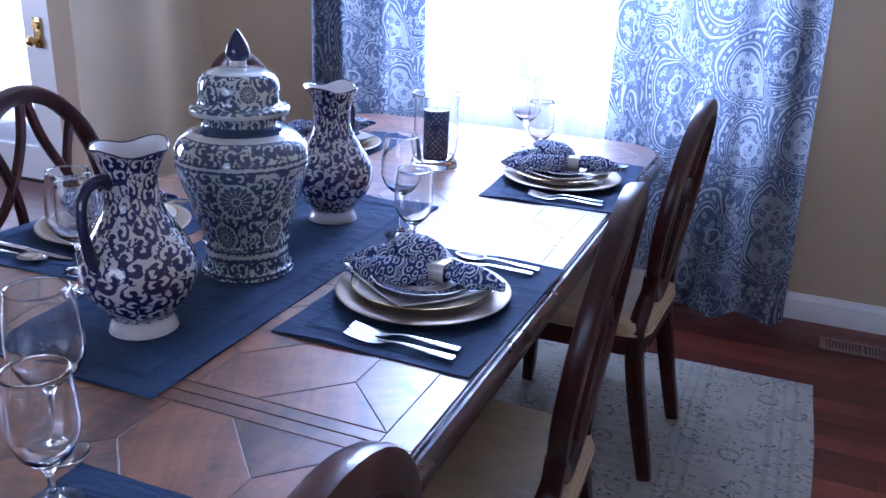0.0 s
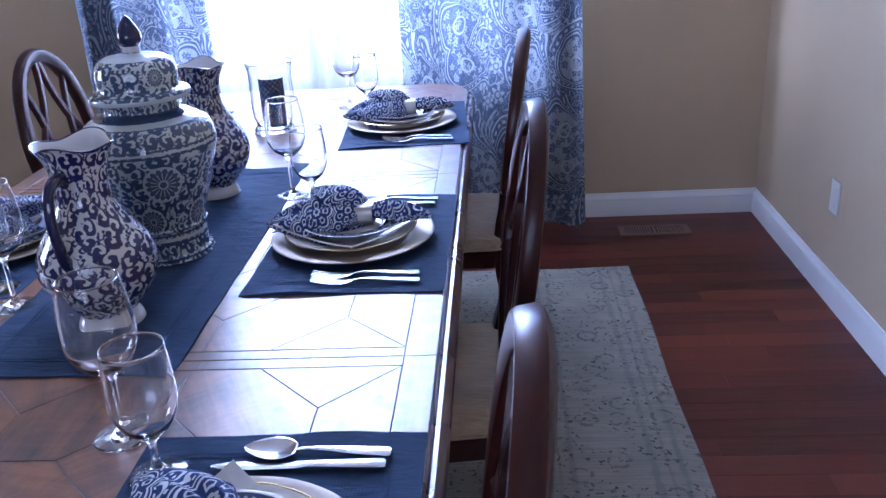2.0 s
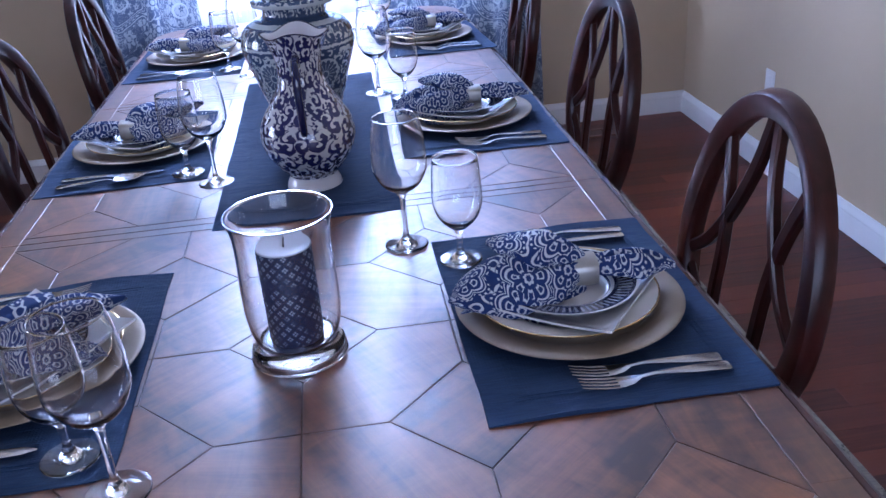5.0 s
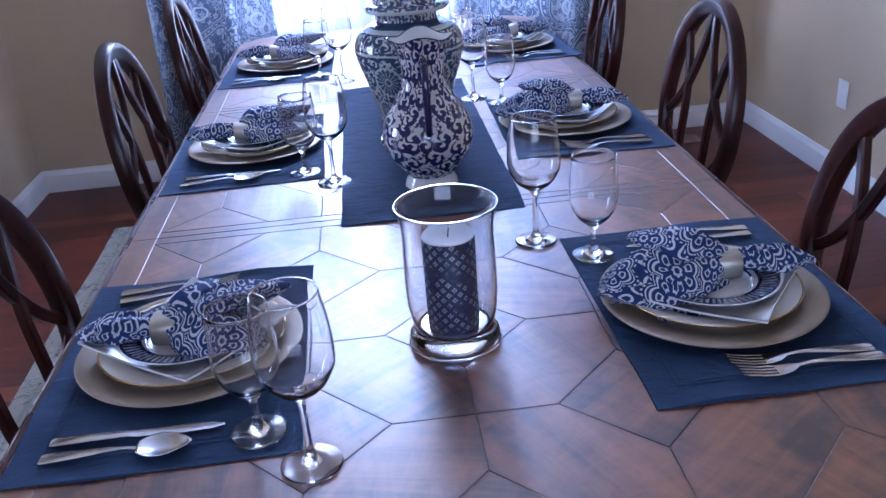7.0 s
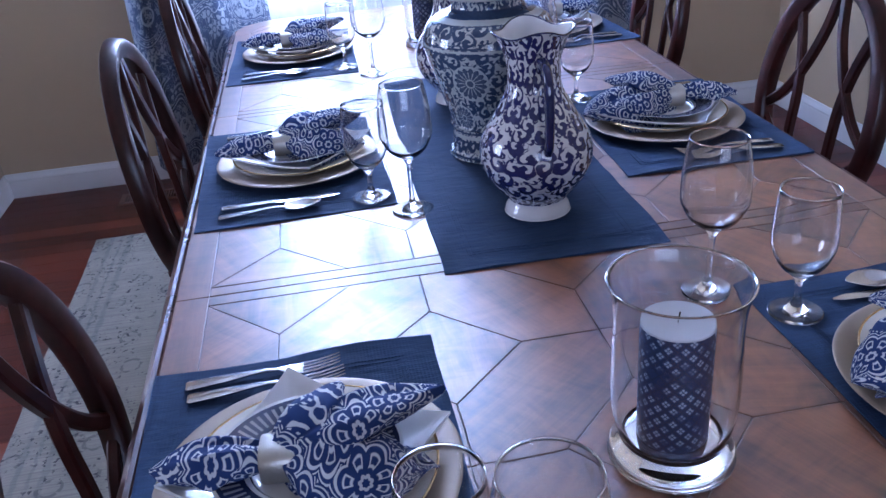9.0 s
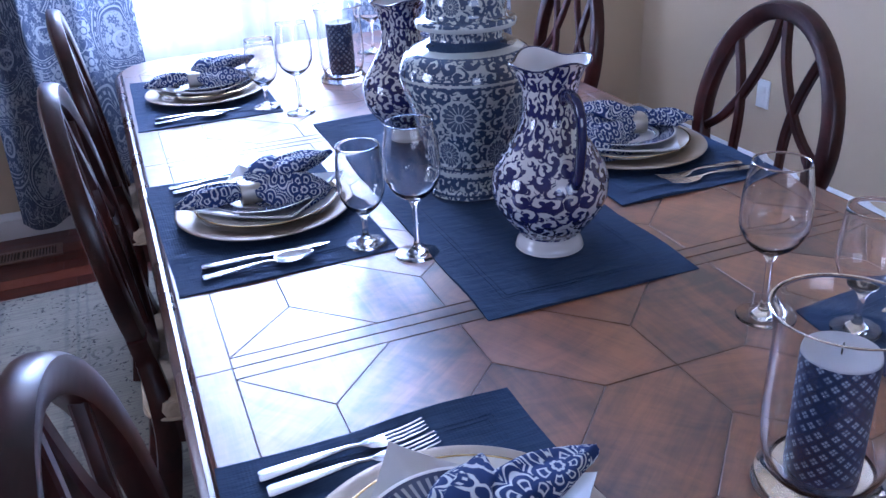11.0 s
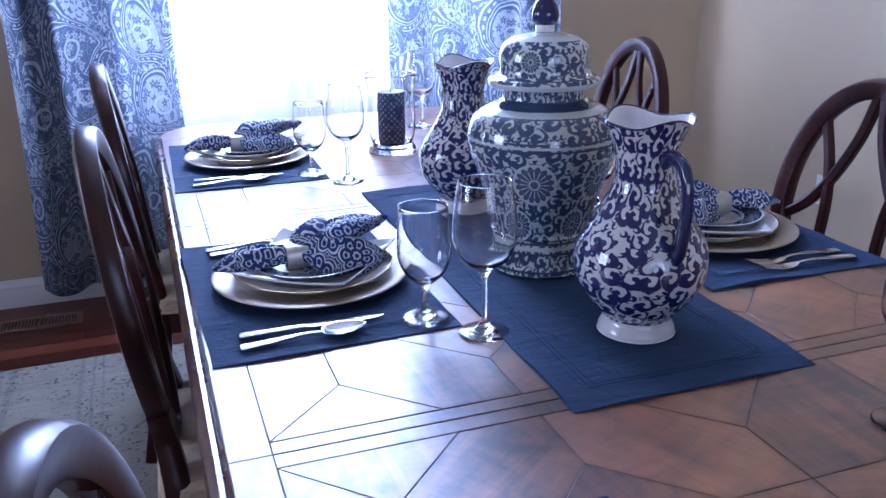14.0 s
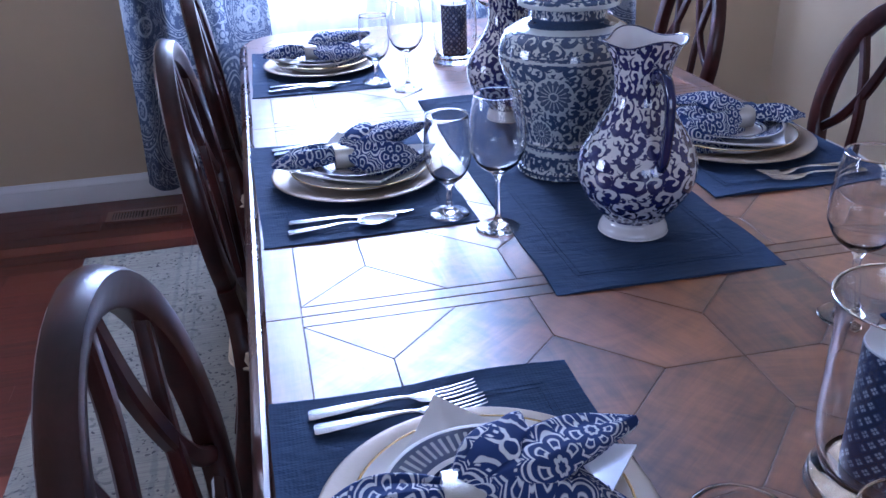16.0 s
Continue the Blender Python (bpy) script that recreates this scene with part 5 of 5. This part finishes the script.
# big glass, small goblet, from the middle of a setting that faces -x
def lay_settings():
    mat = cloth_slab("placemat", 0.368, 0.527, "navy blue linen placemat with a stitched border", "placemat", 0.0020, 3)
    tagged(mat, group="placemats")
    big = build_wine("wine_glass", 0.232, 0.037, 0.0465, 0.150, 0.0385, 0.102, "clear stemmed wine glass beside a place setting", "wine glasses")
    small = build_wine("water_goblet", 0.180, 0.035, 0.0410, 0.112, 0.0370, 0.060, "clear short-stemmed water goblet on a placemat corner", "goblets")
    made = dict(mat=mat, charger=build_charger(), dinner=build_dinner(), square=build_square(), salad=build_salad(), napkin=napkin_wide(), fanned=napkin_fanned(), ring=build_ring(), fork=build_fork(), spoon=build_spoon(), knife=build_knife(), big=big, small=small)
    used = set()

    def place(key, m):
        if key in used:
            return copy_thing(made[key], m)
        used.add(key)
        made[key].matrix_world = m
        return made[key]

    glasses = [((0.170, -0.660), (0.252, -0.748)), ((0.190, 0.325), (0.257, 0.245)), ((0.189, 1.245), (0.262, 1.168)),
               ((-0.214, -1.213), (-0.283, -1.141)), ((-0.199, -0.243), (-0.267, -0.170)), ((-0.184, 0.686), (-0.255, 0.775))]
    rng = random.Random(4)
    for k, (x, y, a) in enumerate(SETTINGS):
        base = pose(x, y, 0, 0, 0, a)
        place("mat", base @ pose(0, 0, TZ + 0.0003))
        z = MATZ + 0.001
        j = lambda s: rng.uniform(-s, s)
        side = base @ pose(-0.014 + j(0.004), -0.010 + j(0.004), 0)
        place("charger", side @ pose(0, 0, z, 0, 0, j(40)))
        place("dinner", side @ pose(-0.004, 0.003, z + 0.0045))
        place("square", side @ pose(-0.002, 0.0, z + 0.0180, 0, 0, 45 + 8 + j(3)))
        place("salad", side @ pose(0.0, 0.004, z + 0.0230, 0, 0, j(20)))
        nz = z + 0.0230 + 0.006
        nap = side @ pose(0.026, 0.014, nz + 0.022, 0, 0, j(4) - 2)
        place("napkin" if k < 3 else "fanned", nap)
        place("ring", nap)
        place("fork", base @ pose(0.042, -0.222 + j(0.004), z, 0, 0, j(2)))
        place("fork", base @ pose(0.038, -0.195 + j(0.004), z, 0, 0, j(3)))
        place("knife", base @ pose(0.039, 0.190 + j(0.004), z, 0, 0, j(2)))
        place("spoon", base @ pose(0.043, 0.220 + j(0.004), z, 0, 0, j(3)))
        (bx, by), (sx, sy) = glasses[k]
        place("big", pose(bx, by, TZ + 0.0006))
        place("small", pose(sx, sy, MATZ + 0.0005))


lay_settings()

# ---- the centrepiece ----
def build_jar():
    """Lidded temple jar; two parts, the body and the domed lid with its bud."""
    th = empty("ginger_jar")
    body = profile_spline([(0.0, 0.004), (0.083, 0.0005), (0.089, 0.004), (0.089, 0.012), (0.085, 0.016), (0.082, 0.045), (0.080, 0.060), (0.086, 0.066), (0.084, 0.074), (0.091, 0.10), (0.109, 0.157), (0.125, 0.206), (0.129, 0.236), (0.118, 0.267), (0.090, 0.286), (0.074, 0.293), (0.070, 0.300), (0.071, 0.317), (0.066, 0.317), (0.065, 0.295), (0.0, 0.280)], 6)
    lines = [(0.088, 0.002, 1.0), (0.100, 0.002, 1), (0.133, 0.0022, 1), (0.142, 0.0035, 0.0), (0.1505, 0.0018, 1), (0.331, 0.0018, 1), (0.337, 0.0022, 0.0), (0.343, 0.0018, 1), (0.386, 0.0016, 1.0), (0.396, 0.0075, 0.0), (0.417, 0.0125, 1.0)]
    fl = []
    for k in range(6):
        fl.append((0.122 * math.pi * (k + 0.4) / 3, 0.272, 0.035))
        fl.append((0.122 * math.pi * (k + 0.1) / 3, 0.190, 0.027))
    part("jar_body", lathe(body, 96, 0.6, 0.122), mat_jar(lines, fl), th)
    lid = profile_spline([(0.066, 0.315), (0.090, 0.316), (0.094, 0.320), (0.094, 0.327), (0.088, 0.332), (0.078, 0.336), (0.0755, 0.345), (0.076, 0.363), (0.070, 0.383), (0.052, 0.396), (0.026, 0.401), (0.016, 0.403)], 6)
    cover = part("lid", lathe(lid, 96, 0.2, 0.08), mat_jar([(0.018, 0.0035, 0.0), (0.0245, 0.0018, 1.0), (0.031, 0.0045, 0.0), (0.046, 0.0016, 1.0), (0.137, 0.02, 0.0)], [(0.08 * math.pi * (k + 0.4) / 2, 0.082, 0.017) for k in range(4)]), th, "domed patterned lid")
    knob = profile_spline([(0.016, 0.402), (0.016, 0.409), (0.0155, 0.4135)], 4)
    part("finial_neck", lathe(knob, 32), M_PITCHERBASE, cover)
    bud = profile_spline([(0.0155, 0.4135), (0.0205, 0.420), (0.0225, 0.430), (0.0195, 0.442), (0.012, 0.456), (0.005, 0.466), (0.0, 0.470)], 5)
    part("finial", lathe(bud, 32), M_INK, cover, "dark blue pointed bud finial")
    return tagged(th, "blue and white porcelain ginger jar with domed lid on the runner", "ginger jar")


jar = build_jar()
jar.matrix_world = pose(0.004, -0.005, TZ + 0.005)


def build_pitcher():
    """Pear-shaped jug with a wavy lip; its spout points along +x and its handle along -x."""
    th = empty("pitcher")

    def wav(a, r, z):
        k = max(0.0, (z - 0.235) / 0.085)
        if k <= 0:
            return r, z
        lip = math.cos(a)
        spout = max(0.0, lip) ** 4
        lift = 0.004 * math.cos(2 * a) + 0.0055 * math.cos(4 * a) - 0.002 * spout
        side = 0.0045 * math.cos(4 * a)
        return r * (1 + 0.16 * k * k * spout) + side * k, z + lift * k * k

    outer = profile_spline([(0.050, 0.026), (0.052, 0.030), (0.064, 0.042), (0.087, 0.075), (0.0955, 0.108), (0.089, 0.142), (0.066, 0.180), (0.0475, 0.215), (0.043, 0.245), (0.046, 0.275), (0.056, 0.302), (0.0635, 0.312)], 6)
    inner = profile_spline([(0.0635, 0.312), (0.0605, 0.312), (0.052, 0.300), (0.042, 0.272), (0.038, 0.245), (0.042, 0.215), (0.055, 0.180)], 5)
    part("body", lathe(outer, 80, 0.3, 0.085, wav), M_PITCHER, th)
    part("mouth", lathe(inner, 80, 0.3, 0.06, wav), M_PITCHERBASE, th, "plain white glazed inside of the mouth")
    lip = []
    for i in range(80):
        a = 2 * math.pi * i / 80
        r, z = wav(a, 0.0622, 0.3125)
        lip.append((r * math.cos(a), r * math.sin(a), z))
    bm = bmesh.new()
    tube(bm, lip, (0.0018, 0.0016), closed=True, n=6)
    part("lip_line", bm, M_INK, th, "dark blue rim line")
    part("foot", lathe(profile_spline([(0.0, 0.002), (0.052, 0.0005), (0.056, 0.003), (0.055, 0.010), (0.050, 0.020), (0.049, 0.026), (0.050, 0.0285)], 5), 64), M_PITCHERBASE, th, "plain white flared foot")
    bm = bmesh.new()
    pts = spline([(-0.044, 0, 0.262), (-0.062, 0, 0.272), (-0.088, 0, 0.268), (-0.103, 0, 0.245), (-0.106, 0, 0.210), (-0.102, 0, 0.178), (-0.096, 0, 0.152), (-0.086, 0, 0.138)], 6)
    tube(bm, pts, lambda t: (0.0095 + 0.002 * math.cos(6.28 * t), 0.0075), n=12, up=(0, 1, 0), square=0.2)
    part("handle", bm, M_INK, th, "dark blue glazed loop handle")
    return tagged(th, "blue and white pitcher with dark blue handle on the runner", "pitcher", "pitchers")


pitcher = build_pitcher()
pitcher.matrix_world = pose(0.012, -0.318, TZ + 0.005, 0, 0, 88)
copy_thing(pitcher, pose(-0.005, 0.355, TZ + 0.005, 0, 0, 272))


def build_hurricane():
    th = empty("hurricane_candle_holder")
    o = [(0.0, 0.0005), (0.062, 0.0005), (0.066, 0.004), (0.066, 0.014), (0.060, 0.022), (0.056, 0.027), (0.059, 0.036), (0.0635, 0.055), (0.066, 0.085), (0.0655, 0.13), (0.0645, 0.165), (0.066, 0.192), (0.071, 0.213), (0.0722, 0.215)]
    i = [(0.0702, 0.215), (0.068, 0.212), (0.063, 0.192), (0.0615, 0.165), (0.0625, 0.13), (0.063, 0.085), (0.0605, 0.055), (0.055, 0.036), (0.050, 0.027), (0.0, 0.026)]
    part("glass_cylinder", lathe([(0.0, 0.0271)] + profile_spline(o[5:], 4) + profile_spline(i[:-1], 4) + [(0.0, 0.027)], 64), M_GLASS, th)
    bm = bmesh.new()
    tube(bm, [(0.0712 * math.cos(2 * math.pi * k / 64), 0.0712 * math.sin(2 * math.pi * k / 64), 0.2152) for k in range(64)], (0.0013, 0.0011), closed=True, n=8)
    part("rim", bm, M_GLASS, th)
    part("base", lathe(profile_spline(o[:6], 4) + [(0.050, 0.0268), (0.0, 0.0262)], 64), M_GLASS, th, "heavy clear glass foot")
    return tagged(th, "clear glass hurricane candle holder with heavy foot", "candle holder", "candle holders")


def build_candle():
    th = empty("pillar_candle")
    R, H = 0.0375, 0.142
    part("wax_side", lathe([(R - 0.001, 0.0), (R, 0.0015), (R, H * 0.33), (R, H * 0.66), (R, H - 0.002)], 56), M_CANDLE, th, "blue wax side printed with white diamonds")
    part("wax_top", lathe(profile_spline([(R, H - 0.002), (R - 0.001, H), (R - 0.006, H - 0.001), (0.012, H - 0.004), (0.0, H - 0.004)], 4), 56), M_WAX, th, "pale wax top")
    part("wax_base", lathe([(0.0, 0.0), (R - 0.001, 0.0)], 56), M_WAX, th)
    bm = bmesh.new()
    tube(bm, [(0, 0, H - 0.005), (0.0006, 0, H + 0.002), (0.002, 0.001, H + 0.008)], (0.0009, 0.0009), n=6)
    part("wick", bm, M_DARK, th)
    return tagged(th, "blue pillar candle with white diamond print inside a glass holder", "candle", "candles")


hur, can = build_hurricane(), build_candle()
for k, (x, y, a) in enumerate(((-0.012, -0.962, 0), (0.006, 0.950, 70))):
    if k == 0:
        hur.matrix_world, can.matrix_world = pose(x, y, TZ + 0.0006), pose(x, y, TZ + 0.0275, 0, 0, a)
    else:
        copy_thing(hur, pose(x, y, TZ + 0.0006))
        copy_thing(can, pose(x, y, TZ + 0.0275, 0, 0, a))

# ---- wall and floor fittings ----
outlet = empty("power_outlet", pose(XR, 1.250, 0.372))
part("cover_plate", boxed(-0.006, -0.036, -0.058, 0.0, 0.036, 0.058, bevel=0.002), M_PLASTIC, outlet)
for z in (-0.021, 0.021):
    part("socket", boxed(-0.0085, -0.017, z - 0.015, -0.0062, 0.017, z + 0.015, bevel=0.001), M_PLASTIC, outlet)
tagged(outlet, "white power outlet plate on the beige wall", "outlet")


def build_vent():
    th = empty("floor_vent")
    part("vent_frame", boxes((-0.15, -0.055, 0.0, 0.15, -0.038, 0.007), (-0.15, 0.038, 0.0, 0.15, 0.055, 0.007), (-0.15, -0.038, 0, -0.128, 0.038, 0.007), (0.128, -0.038, 0, 0.15, 0.038, 0.007), (-0.004, -0.038, 0, 0.004, 0.038, 0.0068)), M_VENT, th, smooth=False)
    # thin dark sheet that stands in for the shade between the louvres
    part("duct_shade", boxed(-0.128, -0.038, 0.0003, 0.128, 0.038, 0.0015), M_DARK, th, smooth=False)
    for k in range(22):
        x = -0.120 + 0.01143 * k
        if abs(x) > 0.008:
            part("louvre", boxed(x - 0.0022, -0.036, 0.0016, x + 0.0022, 0.036, 0.0062), M_VENT, th, smooth=False)
    return tagged(th, "brown metal floor vent set in the wooden floor", "floor vent", "floor vents")


vent = build_vent()
vent.matrix_world = pose(1.350, 1.925, 0.0005)
copy_thing(vent, pose(-1.10, 1.925, 0.0005))

# ---- floor boards, last ----
floor = structure("floor", boxes((-4.4, YN, -0.05, XR, YF, -0.006)), M_GROUT, "dark red cherry plank floor")
rng = random.Random(12)
shared = {}
W = 0.083
row, y = 0, YF
joined = bmesh.new()
while y > YN:
    y0 = max(YN, y - W)
    x = -4.4 - rng.random() * 0.9
    while x < XR:
        l = rng.choice((0.6, 0.75, 0.9, 1.05, 1.2))
        a, b = max(-4.4, x), min(XR, x + l)
        if b - a > 0.05:
            if a > -1.95 and -1.0 < y0:
                key = (round(b - a, 3), round(y - y0, 3))
                if key not in shared:
                    bm = bmesh.new()
                    w2, l2 = (y - y0) / 2 - 0.0004, (b - a) / 2 - 0.0004
                    box(bm, -l2, -w2, -0.006, l2, w2, 0.0)
                    me = bpy.data.meshes.new("plank")
                    bm.to_mesh(me)
                    bm.free()
                    me.materials.append(M_FLOOR)
                    shared[key] = me
                ob = new("plank", shared[key])
                ob.parent = floor
                ob.location = ((a + b) / 2, (y + y0) / 2, 0)
            else:
                box(joined, a + 0.0004, y0 + 0.0004, -0.006, b - 0.0004, y - 0.0004, 0.0)
        x += l
    y -= W
ob = part("plank_field", joined, M_FLOOR, floor, smooth=False)
ob["kind"] = "stuff"
